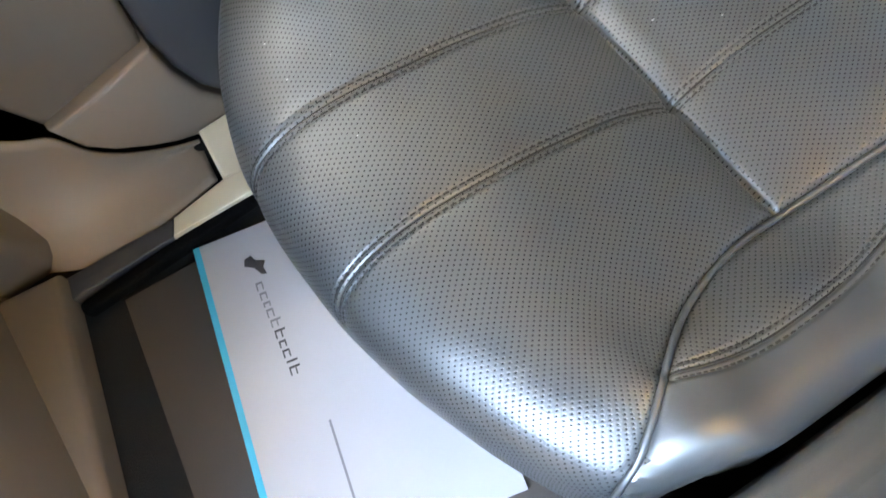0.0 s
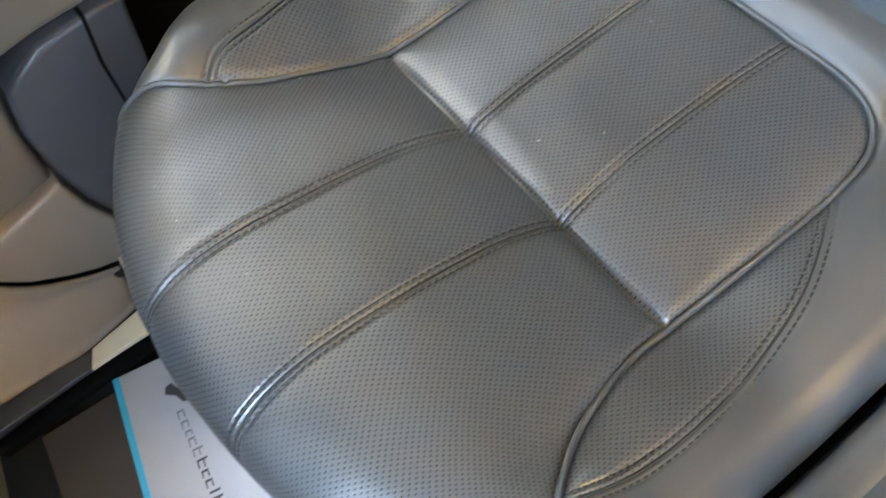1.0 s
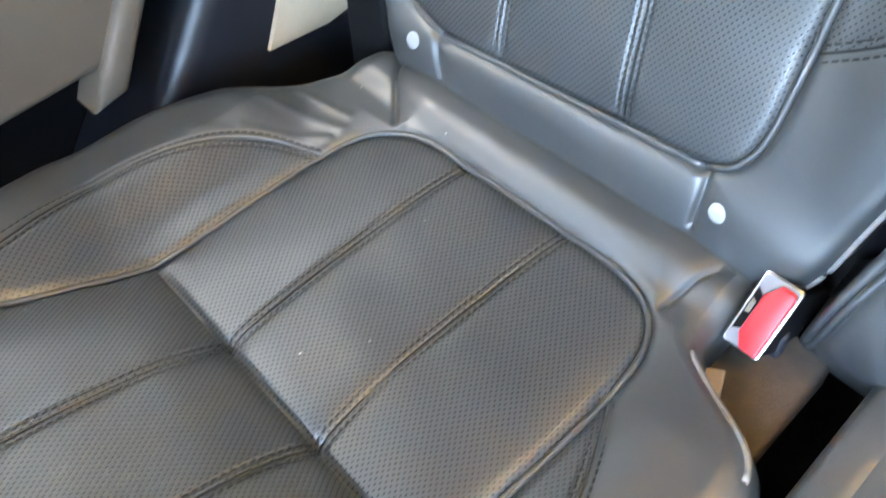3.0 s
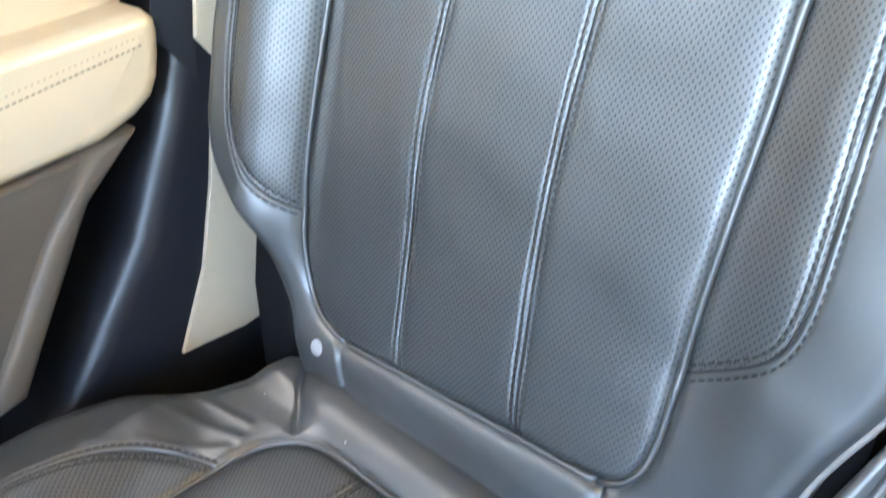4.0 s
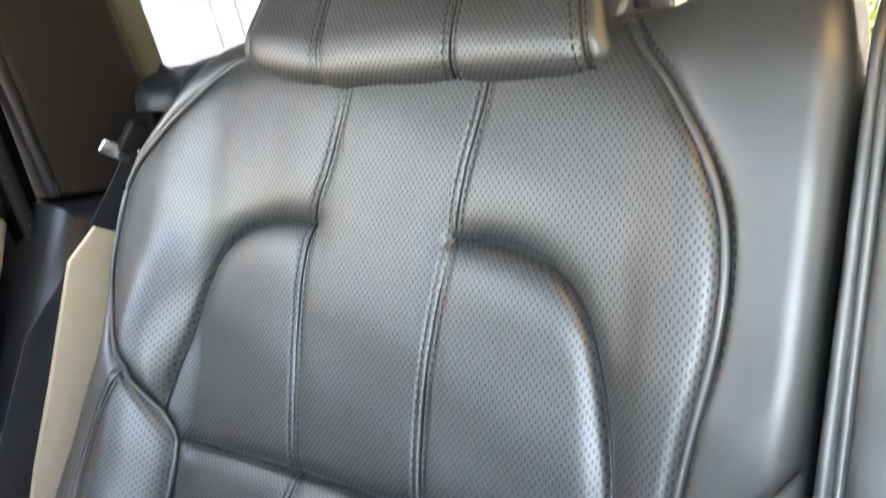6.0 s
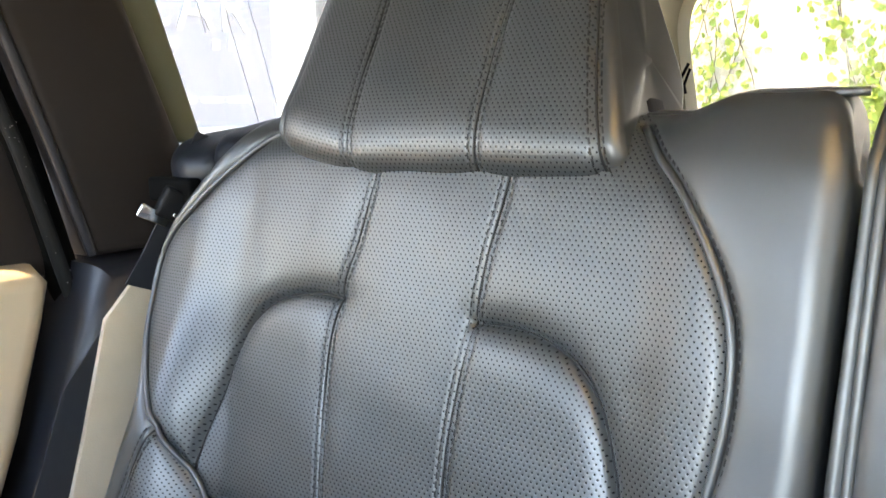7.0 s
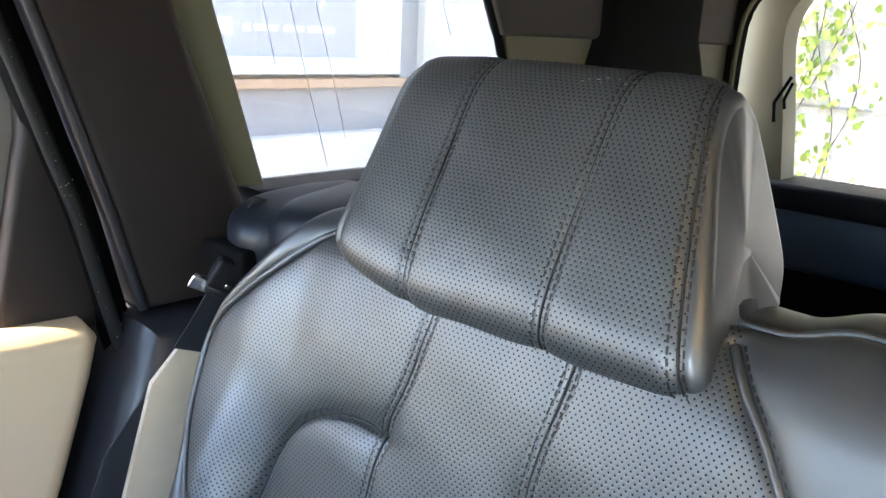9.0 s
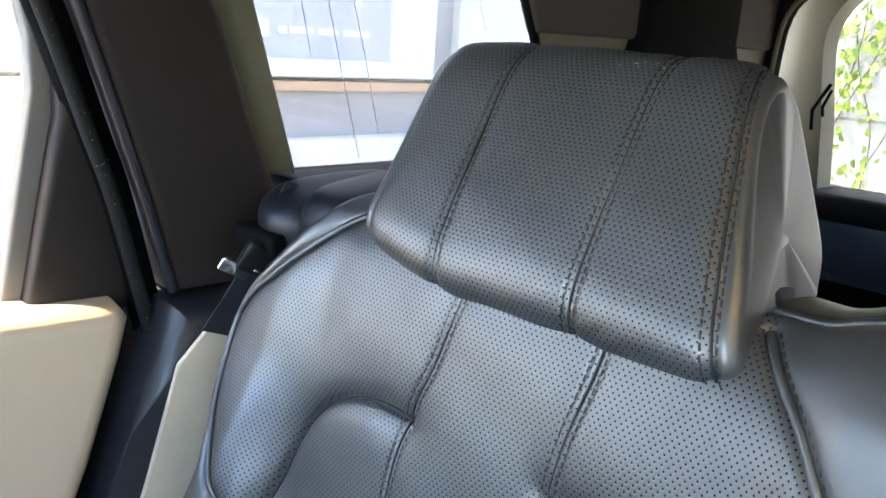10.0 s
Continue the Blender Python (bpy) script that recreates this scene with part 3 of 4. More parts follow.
    reg = np.where(inside(upper, x, s), np.where(col == 1, 4, np.where(col == 0, 7, 8)), reg)
    pl = np.vstack([pock_l, [(-0.194, 0.467)], [(-0.058, 0.471)], up_l[up_l[:, 1] < 0.656]])
    pr = np.vstack([pock_r, [(0.181, 0.468)], [(0.060, 0.471)], up_r[up_r[:, 1] < 0.655]])
    reg = np.where(inside(pl, x, s), 5, reg)
    reg = np.where(inside(pr, x, s), 6, reg)
    reg = np.where(inside(lower, x, s), col, reg)
    reg = np.where((s < np.interp(x, low[:, 0], low[:, 1])) & (x > -0.15) & (x < 0.15) & (s < 0.13), 3, reg)
    names = {i: ("lower_panel", PERF, "perforated black leather") for i in range(3)}
    names.update({3: ("lower_flap", SMOOTH, "smooth black leather"), 4: ("centre_panel", PERF, ""), 5: ("pocket_panel", PERF, ""), 6: ("pocket_panel", PERF, ""), 7: ("shoulder_panel", PERF, ""), 8: ("shoulder_panel", PERF, ""),
                  9: ("bolster_inlay", PERF, ""), 10: ("side_bolster", SMOOTH, "smooth black leather"), 11: ("bolster_inlay", PERF, ""), 12: ("side_bolster", SMOOTH, "smooth black leather"), 13: ("upper_side", SMOOTH, "smooth black leather")})
    c.panels(reg, names, seat)
    for line in (np.vstack([pipe_l, side_l[1:]]), np.vstack([low[::-1][:1], pipe_r]), side_r, low, top):
        c.cord(line, seat)
    for line in (low_l, low_r, up_l, up_r, bol_l, bol_r):
        c.stitches(line, seat)
    # Creases get a black cord too, as painted shade in the fold.
    for line in (pock_l, pock_r, cross, hip_r):
        tube("seam_shade_line", c.at(line[:, 0], line[:, 1], 0.0002), 0.0013, THREAD, seat, sides=6)
    c.stitches(side_r, seat, offsets=(-0.005,))
    lip = np.stack([c.x[:, -6], c.y[:, -6], c.z[:, -6]], 1)[(c.s > 0.06) & (c.s < 0.27)]
    tube("cover_edge", lip[::6], 0.0024, WORN, seat, "worn pale cover edge")
    # fasteners on the lower flap
    for bx, bs in ((-0.155, 0.099), (0.156, 0.103)):
        o = c.at(np.array([bx]), np.array([bs]), 0.0)[0]
        bm = bmesh.new()
        bmesh.ops.create_uvsphere(bm, u_segments=24, v_segments=12, radius=0.0076, matrix=Matrix.Translation(o) @ Euler((radians(62), 0, 0)).to_matrix().to_4x4() @ Matrix.Diagonal((1, 1.0, 0.3, 1)))
        part("fastener_button", bm, BUTTON, seat, "pale grey plastic button")
    part("back_shell", slab_bm([(0.07, 0.34), (0.09, 0.5), (0.19, 0.82), (0.255, 1.05), (0.30, 1.065), (0.33, 1.04), (0.30, 0.8), (0.16, 0.34)], -0.17, 0.272, "x"), DARK, seat)
    # recliner cover at the outer side
    part("side_bracket", slab_bm([(0.02, 0.30), (0.035, 0.43), (0.06, 0.515), (0.085, 0.53), (0.105, 0.51), (0.10, 0.30)], -0.272, -0.215, "x", 0.008), DARK, seat, "black plastic cover")
    return seat


# ---- head restraint ----
def build_head_restraint():
    head = thing("head_restraint", "black perforated leather head restraint with two twin-stitched seams", "head restraint")
    prof = [(0.325, 1.075), (0.29, 1.050), (0.255, 1.042), (0.228, 1.041), (0.213, 1.052), (0.212, 1.072), (0.226, 1.105), (0.252, 1.153), (0.272, 1.188), (0.285, 1.205), (0.303, 1.2165),
            (0.325, 1.215), (0.345, 1.196), (0.350, 1.16), (0.345, 1.11), (0.325, 1.075)]
    base = resample(spline(prof, 14), 0.0019)
    L = lengths_of(base)
    zz = lambda s: np.interp(s, L, base[:, 1])
    left = lambda s: -0.158 + 0.002 * step(1.06, 1.22, zz(s))
    right = lambda s: 0.163 - 0.042 * step(1.05, 1.22, zz(s))
    c = Upholstery(prof, left, right, lambda x, s: 0 * x, radius=0.017, reach=1.6,
                   rise=lambda x, z: 0.016 * step(-0.05, -0.16, x) * (1 - step(1.045, 1.15, z)))
    s_low = L[np.argmin(np.hypot(base[:, 0] - 0.228, base[:, 1] - 1.041))]
    s_top = L[np.argmin(np.hypot(base[:, 0] - 0.303, base[:, 1] - 1.2165))]
    st = [c.seam([(a, s_low - 0.03), (a, s_low + 0.02), ((a + b) / 2, (s_low + s_top) / 2), (b, s_top - 0.01), (b, s_top + 0.03)], "stripe") for a, b in ((-0.066, -0.070), (0.055, 0.054))]
    edge = [c.seam([(a, s_low - 0.03), (a, s_low + 0.015), ((a + b) / 2, (s_low + s_top) / 2), (b, s_top - 0.01), (b, s_top + 0.03)], "seam") for a, b in ((-0.146, -0.146), (0.152, 0.112))]
    x, s = c.grid(puff=0.003, cap=True)
    front = (s > s_low - 0.012) & (s < s_top + 0.012)
    la, lb = [np.interp(s, q[:, 1], q[:, 0]) for q in st]
    ea, eb = [np.interp(s, q[:, 1], q[:, 0]) for q in edge]
    reg = np.where(x < ea, 3, np.where(x > eb, 4, np.where(front, np.where(x < la, 0, np.where(x < lb, 1, 2)), 5)))
    c.panels(reg, {0: ("front_panel", PERF, "perforated black leather"), 1: ("front_panel", PERF, "perforated black leather"), 2: ("front_panel", PERF, "perforated black leather"),
                   3: ("side_cover", SMOOTH, "smooth black leather"), 4: ("side_cover", SMOOTH, "smooth black leather"), 5: ("back_cover", SMOOTH, "smooth black leather")}, head)
    # flat ends
    for col, sign in ((0, -1), (-1, 1)):
        ring = np.stack([c.x[:, col], c.y[:, col], c.z[:, col]], 1)[:-1:3]
        mid, n = ring.mean(0), len(ring)
        rings = []
        for k in range(8):
            u = 1 - k / 8
            q = mid + (ring - mid) * u
            q[:, 0] = ring[:, 0] * u + mid[0] * (1 - u) + sign * 0.002 * (1 - u * u)
            rings.append(q)
        faces = [(k * n + i, k * n + (i + 1) % n, (k + 1) * n + (i + 1) % n, (k + 1) * n + i) for k in range(7) for i in range(n)] + [tuple(range(7 * n, 8 * n))]
        mesh_object("end_cap", np.vstack(rings), faces, SMOOTH, head)
    for q in st:
        c.stitches(q, head)
    c.stitches(edge[1][5:-5], head, offsets=(-0.005, 0.005))
    for px in (-0.055, 0.075):
        tube("post", [(px, 0.315, 1.09), (px, 0.298, 1.04), (px, 0.28, 0.99)], 0.006, CHROME, head, "steel post", 14)
    # wrinkled guide sleeve
    part("guide_sleeve", box_bm((0.105, 0.262, 1.060), (0.158, 0.318, 1.098), 0.012), NAVY_HIDE, head, "folded black leather")
    # chalky scuff near the top
    marks = [(0.020, 0.006, 0.0016), (0.024, 0.004, 0.0012), (0.031, 0.003, 0.0024), (0.034, 0.006, 0.0014), (0.037, 0.001, 0.0018), (0.046, 0.001, 0.0014), (0.052, 0.004, 0.002), (0.056, 0.002, 0.0012)]
    sm = [s_top - 0.010 - b for a, b, r in marks]
    pts = c.at(np.array([m[0] for m in marks]), np.array(sm), 0.0004)
    bm = bmesh.new()
    for o, (a, b, r) in zip(pts, marks):
        bmesh.ops.create_uvsphere(bm, u_segments=8, v_segments=5, radius=1, matrix=Matrix.Translation(o) @ Matrix.Diagonal((r * 0.7, r * 0.5, r * 0.2, 1)))
    part("scuff_mark", bm, BUTTON, head, "grey chalky scuff")
    return head


# ---- middle seat ----
def build_middle():
    cu = thing("middle_seat", "black leather middle car seat with a piped edge", "car seat")
    prof = [(-0.50, 0.12), (-0.553, 0.30), (-0.548, 0.40), (-0.50, 0.422), (-0.40, 0.410), (-0.27, 0.376), (-0.12, 0.370), (0.0, 0.375), (0.05, 0.34)]
    c = Upholstery(prof, knots((0, 0.268), (0.28, 0.272), (0.34, 0.280), (0.43, 0.287), (0.58, 0.293), (1.0, 0.293)), lambda s: 0.62 + 0 * s, lambda x, s: 0.010 * step(0.28, 0.34, x) + 0.006, radius=0.009, cell=0.004)
    edge = c.seam([(0.306, 0.25), (0.318, 0.50), (0.320, 0.80)], "stripe")
    x, s = c.grid(puff=0.004)
    c.panels(np.where(x < 0.318, 0, 1), {0: ("side_panel", SMOOTH, ""), 1: ("seat_panel", SMOOTH, "")}, cu)
    part("base", box_bm((0.31, -0.47, 0.08), (0.60, 0.02, 0.35), 0.02), DARK, cu)
    ba = cu
    prof = [(0.05, 0.33), (0.018, 0.41), (0.068, 0.53), (0.13, 0.70), (0.172, 0.85), (0.215, 1.03), (0.230, 1.060), (0.25, 1.075), (0.275, 1.080), (0.32, 1.072), (0.34, 1.03), (0.34, 0.95)]
    c = Upholstery(prof, knots((0, 0.232), (0.05, 0.238), (0.09, 0.247), (0.14, 0.258), (0.19, 0.267), (0.225, 0.279), (0.25, 0.289), (0.275, 0.294), (0.55, 0.2955), (0.76, 0.299), (1.1, 0.300)), lambda s: 0.62 + 0 * s, lambda x, s: 0.012 + 0.008 * (1 - step(0.16, 0.30, s)), radius=0.007, cell=0.004)
    edge = c.seam([(0.244, 0.03), (0.256, 0.09), (0.270, 0.14), (0.290, 0.22), (0.304, 0.30), (0.306, 0.5), (0.309, 0.80)], "piping")
    x, s = c.grid(puff=0.005)
    c.panels(np.where(x < 0.306, 0, 1), {0: ("side_panel", SMOOTH, ""), 1: ("back_panel", SMOOTH, "")}, ba)
    c.cord(edge, ba)
    part("back_shell", slab_bm([(0.07, 0.34), (0.19, 0.82), (0.255, 1.05), (0.30, 1.06), (0.33, 1.03), (0.16, 0.34)], 0.312, 0.60, "x"), DARK, ba)


REAR_SEAT = thing("rear_seat", "black leather rear car seat, perforated panels, piping and twin stitching", "car seat")
build_cushion(REAR_SEAT)
build_backrest(REAR_SEAT)
build_head_restraint()
build_middle()


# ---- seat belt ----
def build_buckle():
    b = thing("seat_belt_buckle", "seat belt buckle with a red release button, in the cushion gap", "seat belt")
    m = Matrix.Translation((0.2155, -0.007, 0.385)) @ Euler((radians(47), 0, radians(-3))).to_matrix().to_4x4()
    part("housing", box_bm((-0.0135, -0.0275, -0.07), (0.0135, 0.0275, 0.0), 0.004, turn=m), DARK, b, "black plastic housing")
    outer = [(-0.0145, -0.0265), (-0.0125, -0.0285), (0.0125, -0.0285), (0.0145, -0.0265), (0.0145, 0.0265), (0.0125, 0.0285), (-0.0125, 0.0285), (-0.0145, 0.0265)]
    rim = part("rim", slab_bm(outer, 0.0, 0.0022, "z", 0.0008), CHROME, b, "bright metal rim")
    rim.matrix_local = m
    face = part("face", slab_bm([(x * 0.90, y * 0.95) for x, y in outer], 0.0023, 0.0030, "z"), STEEL, b, "grey plastic face")
    face.matrix_local = m
    part("release_button", slab_bm([(-0.0005, -0.0262), (0.0118, -0.0262), (0.0125, -0.0245), (0.0125, 0.0225), (0.0105, 0.0245), (0.001, 0.0245), (-0.0062, 0.0130), (-0.0062, -0.0165)], 0.0031, 0.0068, "z", 0.0012), RED, b, "bright red button").matrix_local = m
    part("slot", slab_bm([(-0.0120, -0.018), (-0.0070, -0.015), (-0.0070, 0.012), (-0.0120, 0.016)], 0.0031, 0.0036, "z"), RUBBER, b, "dark tongue slot").matrix_local = m
    part("latch", slab_bm([(-0.0112, -0.004), (-0.0078, -0.003), (-0.0078, 0.006), (-0.0112, 0.008)], 0.0037, 0.0044, "z"), CHROME, b, "worn steel latch").matrix_local = m
    part("strap", box_bm((0.198, 0.0, 0.24), (0.232, 0.012, 0.36), 0.003), BELT_DARK, b)


build_buckle()

recess = thing("buckle_recess", "worn brown felt lining in the recess round the buckle", "seat trim")
part("felt", box_bm((0.185, -0.10, 0.30), (0.262, 0.03, 0.336), 0.006), BROWN_FELT, recess)
part("flap", box_bm((-0.018, -0.030, -0.002), (0.018, 0.030, 0.002), 0.0015, turn=Matrix.Translation((0.212, -0.075, 0.345)) @ Euler((radians(14), radians(-18), radians(20))).to_matrix().to_4x4()), TAUPE, recess, "tan inner flap")


def pad_bm(centre, size, turn, power):
    """A stuffed pad with full, rounded sides and soft puckers."""
    bm = bmesh.new()
    bmesh.ops.create_uvsphere(bm, u_segments=48, v_segments=28, radius=1)
    m = Matrix.Translation(centre) @ Euler([radians(a) for a in turn]).to_matrix().to_4x4() @ Matrix.Diagonal((*size, 1))
    for v in bm.verts:
        v.co = Vector([math.copysign(abs(a) ** power, a) for a in v.co]) * (1 + 0.02 * math.sin(v.co.x * 7 + v.co.y * 5))
    bmesh.ops.transform(bm, matrix=m, verts=bm.verts)
    return bm


def build_belt():
    b = thing("seat_belt", "dark seat belt with a metal tongue, and a painted sunlit strip", "seat belt")
    # Patch of sun beside the bolster, painted as a pale plate.
    part("sunlit_strip", slab_bm([(0.163, 0.893), (0.207, 0.936), (0.25, 0.93), (0.25, 0.55), (0.20, 0.33), (0.06, 0.315), (-0.020, 0.325), (0.030, 0.41), (0.064, 0.50), (0.102, 0.622), (0.088, 0.644), (0.105, 0.707), (0.129, 0.78)], -0.371, -0.3655, "x", 0.001), SUNLIT_STRIP, b, "pale strip with sunlight put into its colour")
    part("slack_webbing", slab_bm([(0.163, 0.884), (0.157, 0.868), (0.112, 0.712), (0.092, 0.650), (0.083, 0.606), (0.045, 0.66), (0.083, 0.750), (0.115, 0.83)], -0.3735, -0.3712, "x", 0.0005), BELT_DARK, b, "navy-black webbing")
    bm = bmesh.new()
    a, c = np.array((-0.3645, 0.186, 0.925)), np.array((-0.330, 0.262, 1.075))
    w = np.array((0.0, 0.030, -0.012))
    rows = []
    for k in range(9):
        o = a + (c - a) * k / 8 + np.array((0.004 * math.sin(k * 0.6), 0, 0))
        rows.append([bm.verts.new(o), bm.verts.new(o + w), bm.verts.new(o + w + (0.0015, 0, 0)), bm.verts.new(o + (0.0015, 0, 0))])
    for r, q in zip(rows[:-1], rows[1:]):
        for k in range(4):
            bm.faces.new((r[k], r[(k + 1) % 4], q[(k + 1) % 4], q[k]))
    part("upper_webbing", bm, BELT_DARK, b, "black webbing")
    m = Matrix.Translation((-0.330, 0.205, 0.998)) @ Euler((radians(-28), radians(12), radians(-20))).to_matrix().to_4x4()
    tongue = part("tongue_grip", box_bm((-0.006, -0.002, -0.002), (0.008, 0.052, 0.030), 0.004, turn=m), DARK, b, "black plastic grip")
    part("tongue", box_bm((-0.003, -0.016, -0.010), (0.004, 0.016, 0.004), 0.002, turn=m), CHROME, tongue, "chromed steel tongue")
    part("tongue_bar", box_bm((0.0075, 0.014, 0.004), (0.0095, 0.036, 0.008), 0.0008, turn=m), CHROME, tongue, "chromed bar")
    g = thing("belt_guide", "black leather covered belt guide at the shoulder of the backrest", "seat belt")
    part("guide_pad", pad_bm((-0.318, 0.318, 1.036), (0.052, 0.082, 0.040), (8, 6, -12), 0.62), NAVY_HIDE, g, "navy-black leather pad")
    part("guide_fold", pad_bm((-0.262, 0.325, 1.046), (0.070, 0.078, 0.042), (4, -10, 18), 0.70), NAVY_HIDE, g, "folded leather flap")
    part("slot", box_bm((-0.372, 0.225, 1.005), (-0.30, 0.25, 1.03), 0.004), RUBBER, g, "black plastic slot")


build_belt()


# ---- rear door ----
def build_door():
    d = thing("rear_door", "closed rear door with cream leather upper panel and armrest, taupe lower panel", "car door")
    part("upper_panel", slab_bm([(-1.0, 0.60), (0.005, 0.60), (0.055, 0.68), (0.096, 0.782), (0.131, 0.89), (0.141, 0.930), (0.128, 0.948), (-1.0, 0.995)], -0.51, -0.415, "x", 0.022), CREAM, d, "cream leather")
    arm = part("armrest", slab_bm([(-1.0, 0.545), (-0.03, 0.582), (0.010, 0.594), (0.030, 0.606), (0.041, 0.622), (0.048, 0.642), (0.053, 0.662), (0.053, 0.674), (0.046, 0.683), (0.034, 0.685), (-1.0, 0.665)], -0.44, -0.358, "x", 0.016), CREAM, d, "cream leather armrest with twin stitching")
    verts, faces = [], []
    for row in (0, 1):
        for k in range(110):
            y = 0.032 - k * 0.0056 - row * 0.002
            z = 0.664 - (0.032 - y) * 0.10 - row * 0.0075
            x0 = -0.3580 - 0.0008 * (1 - row)
            i = len(verts)
            verts += [(x0, y, z - 0.0006), (x0, y - 0.0038, z - 0.0009), (x0 + 0.0004, y - 0.0038, z + 0.0008), (x0 + 0.0004, y, z + 0.0009), (x0 + 0.0014, y - 0.002, z)]
            faces += [(i, i + 1, i + 4), (i + 1, i + 2, i + 4), (i + 2, i + 3, i + 4), (i + 3, i, i + 4)]
    mesh_object("stitching", verts, faces, CREAM_THREAD, arm, "tan thread")
    low = part("lower_panel", slab_bm([(-1.0, 0.33), (-0.72, 0.285), (-0.702, 0.231), (-0.57, 0.254), (-0.562, 0.323), (-0.55, 0.372), (-0.528, 0.402), (-0.49, 0.405), (-0.40, 0.403), (-0.30, 0.406), (-0.16, 0.406), (-0.145, 0.42), (-0.06, 0.535), (0.0, 0.578), (-1.0, 0.545)], -0.47, -0.366, "x", 0.012), TAUPE_DARK, d, "taupe plastic")
    part("panel_border", slab_bm([(-0.215, 0.372), (-0.175, 0.378), (-0.145, 0.42), (-0.06, 0.535), (0.005, 0.584), (-0.045, 0.580), (-0.105, 0.52), (-0.19, 0.41)], -0.40, -0.356, "x", 0.010), TAUPE_DARK, low, "raised taupe border")
    fr = part("window_frame", slab_bm([(0.050, 0.935), (0.076, 1.06), (0.091, 1.13), (0.092, 1.181), (0.081, 1.23), (0.045, 1.30), (-0.06, 1.345), (-0.9, 1.36), (-0.9, 1.42), (-0.02, 1.405), (0.070, 1.30), (0.100, 1.22), (0.126, 1.10), (0.152, 0.96), (0.150, 0.93)], -0.50, -0.448, "x", 0.008), BROWN, d, "brown-black window surround")
    part("glass_channel", slab_bm([(0.035, 0.945), (0.042, 0.98), (0.060, 1.076), (0.074, 1.149), (0.074, 1.199), (0.069, 1.229), (0.03, 1.29), (0.06, 1.30), (0.096, 1.22), (0.106, 1.13), (0.092, 1.05), (0.066, 0.945)], -0.495, -0.470, "x", 0.004), CHANNEL, fr, "grey inner channel")
    part("glass_pane", slab_bm([(-0.95, 0.95), (0.060, 0.95), (0.09, 1.14), (0.085, 1.23), (0.05, 1.29), (-0.05, 1.34), (-0.95, 1.36)], -0.489, -0.485, "x"), DOOR_GLASS, d, "tinted window glass")
    # Backing cord added behind the seal to stop light leaking through the gap.
    tube("seal_backing", spline([(-0.455, 0.192, 0.84), (-0.455, 0.180, 0.88), (-0.455, 0.168, 0.93), (-0.455, 0.140, 1.05), (-0.455, 0.120, 1.113), (-0.455, 0.086, 1.22), (-0.455, 0.043, 1.33), (-0.455, -0.04, 1.385)]), 0.018, RUBBER, d, "black backing added behind the seal against leaking light")
    line = spline([(-0.425, 0.185, 0.84), (-0.427, 0.160, 0.93), (-0.429, 0.132, 1.05), (-0.429, 0.112, 1.113), (-0.431, 0.078, 1.22), (-0.433, 0.035, 1.33)])
    rnd, bm = random.Random(21), bmesh.new()
    for _ in range(60):
        o = line[rnd.randrange(len(line))] + np.array((rnd.uniform(-0.001, 0.002), rnd.uniform(-0.006, 0.006), rnd.uniform(-0.012, 0.012)))
        k = rnd.uniform(0.00015, 0.00042)
        bmesh.ops.create_icosphere(bm, subdivisions=1, radius=1, matrix=Matrix.Translation(o) @ Euler((rnd.uniform(0, 3), 0, 0)).to_matrix().to_4x4() @ Matrix.Diagonal((k, k * rnd.uniform(1, 3), k, 1)))
    part("lint", bm, PAPER, d, "pale dust specks")["kind"] = "stuff"
    tube("weather_seal", spline([(-0.432, 0.185, 0.84), (-0.432, 0.172, 0.88), (-0.434, 0.160, 0.93), (-0.436, 0.132, 1.05), (-0.436, 0.112, 1.113), (-0.438, 0.078, 1.22), (-0.440, 0.035, 1.33), (-0.44, -0.05, 1.385)]), 0.0075, FLOCK, d, "worn flocked rubber seal")


build_door()

# ---- car body ----
def structure(name, bm, mat, label, smooth=True):
    return tagged(part(name, bm, mat, None, "", smooth), label, "car interior", kind="structure")


SLATE = material("slate_plastic", (0.050, 0.052, 0.060), 0.4, bump=0.2, grain=900)
KHAKI = material("khaki_reveal", (0.14, 0.14, 0.085), 0.6, bump=0.1)
NAVY = material("navy_tailgate_trim", (0.055, 0.075, 0.11), 0.4, bump=0.2)
structure("pillar_trim", slab_bm([(0.188, 0.947), (0.160, 1.05), (0.132, 1.14), (0.100, 1.24), (0.06, 1.36), (0.05, 1.43), (0.19, 1.43), (0.236, 1.245), (0.300, 1.07), (0.335, 0.99), (0.335, 0.947)], -0.50, -0.418, "x", 0.014), BROWN, "brown-black rear pillar trim")
tagged(tube("pillar_edge", spline([(-0.422, 0.186, 0.950), (-0.422, 0.172, 1.0), (-0.422, 0.158, 1.05), (-0.422, 0.130, 1.14), (-0.422, 0.098, 1.24), (-0.422, 0.058, 1.36), (-0.422, 0.048, 1.43)]), 0.0055, TRIM_BLUE, None), "grey rounded front edge of the pillar trim", "car interior", kind="structure")
structure("pillar_lower_trim", slab_bm([(0.172, 0.944), (0.335, 0.944), (0.335, 0.05), (-0.34, 0.05), (-0.28, 0.20), (-0.14, 0.34), (-0.03, 0.47), (0.035, 0.58), (0.095, 0.72), (0.140, 0.86)], -0.50, -0.373, "x", 0.028), TRIM_BLUE, "blue-black lower pillar trim beside the seat")
structure("window_reveal", slab_bm([(0.296, 1.06), (0.232, 1.245), (0.185, 1.43), (0.235, 1.43), (0.288, 1.246), (0.345, 1.06)], -0.50, -0.436, "x", 0.006), KHAKI, "khaki window reveal")
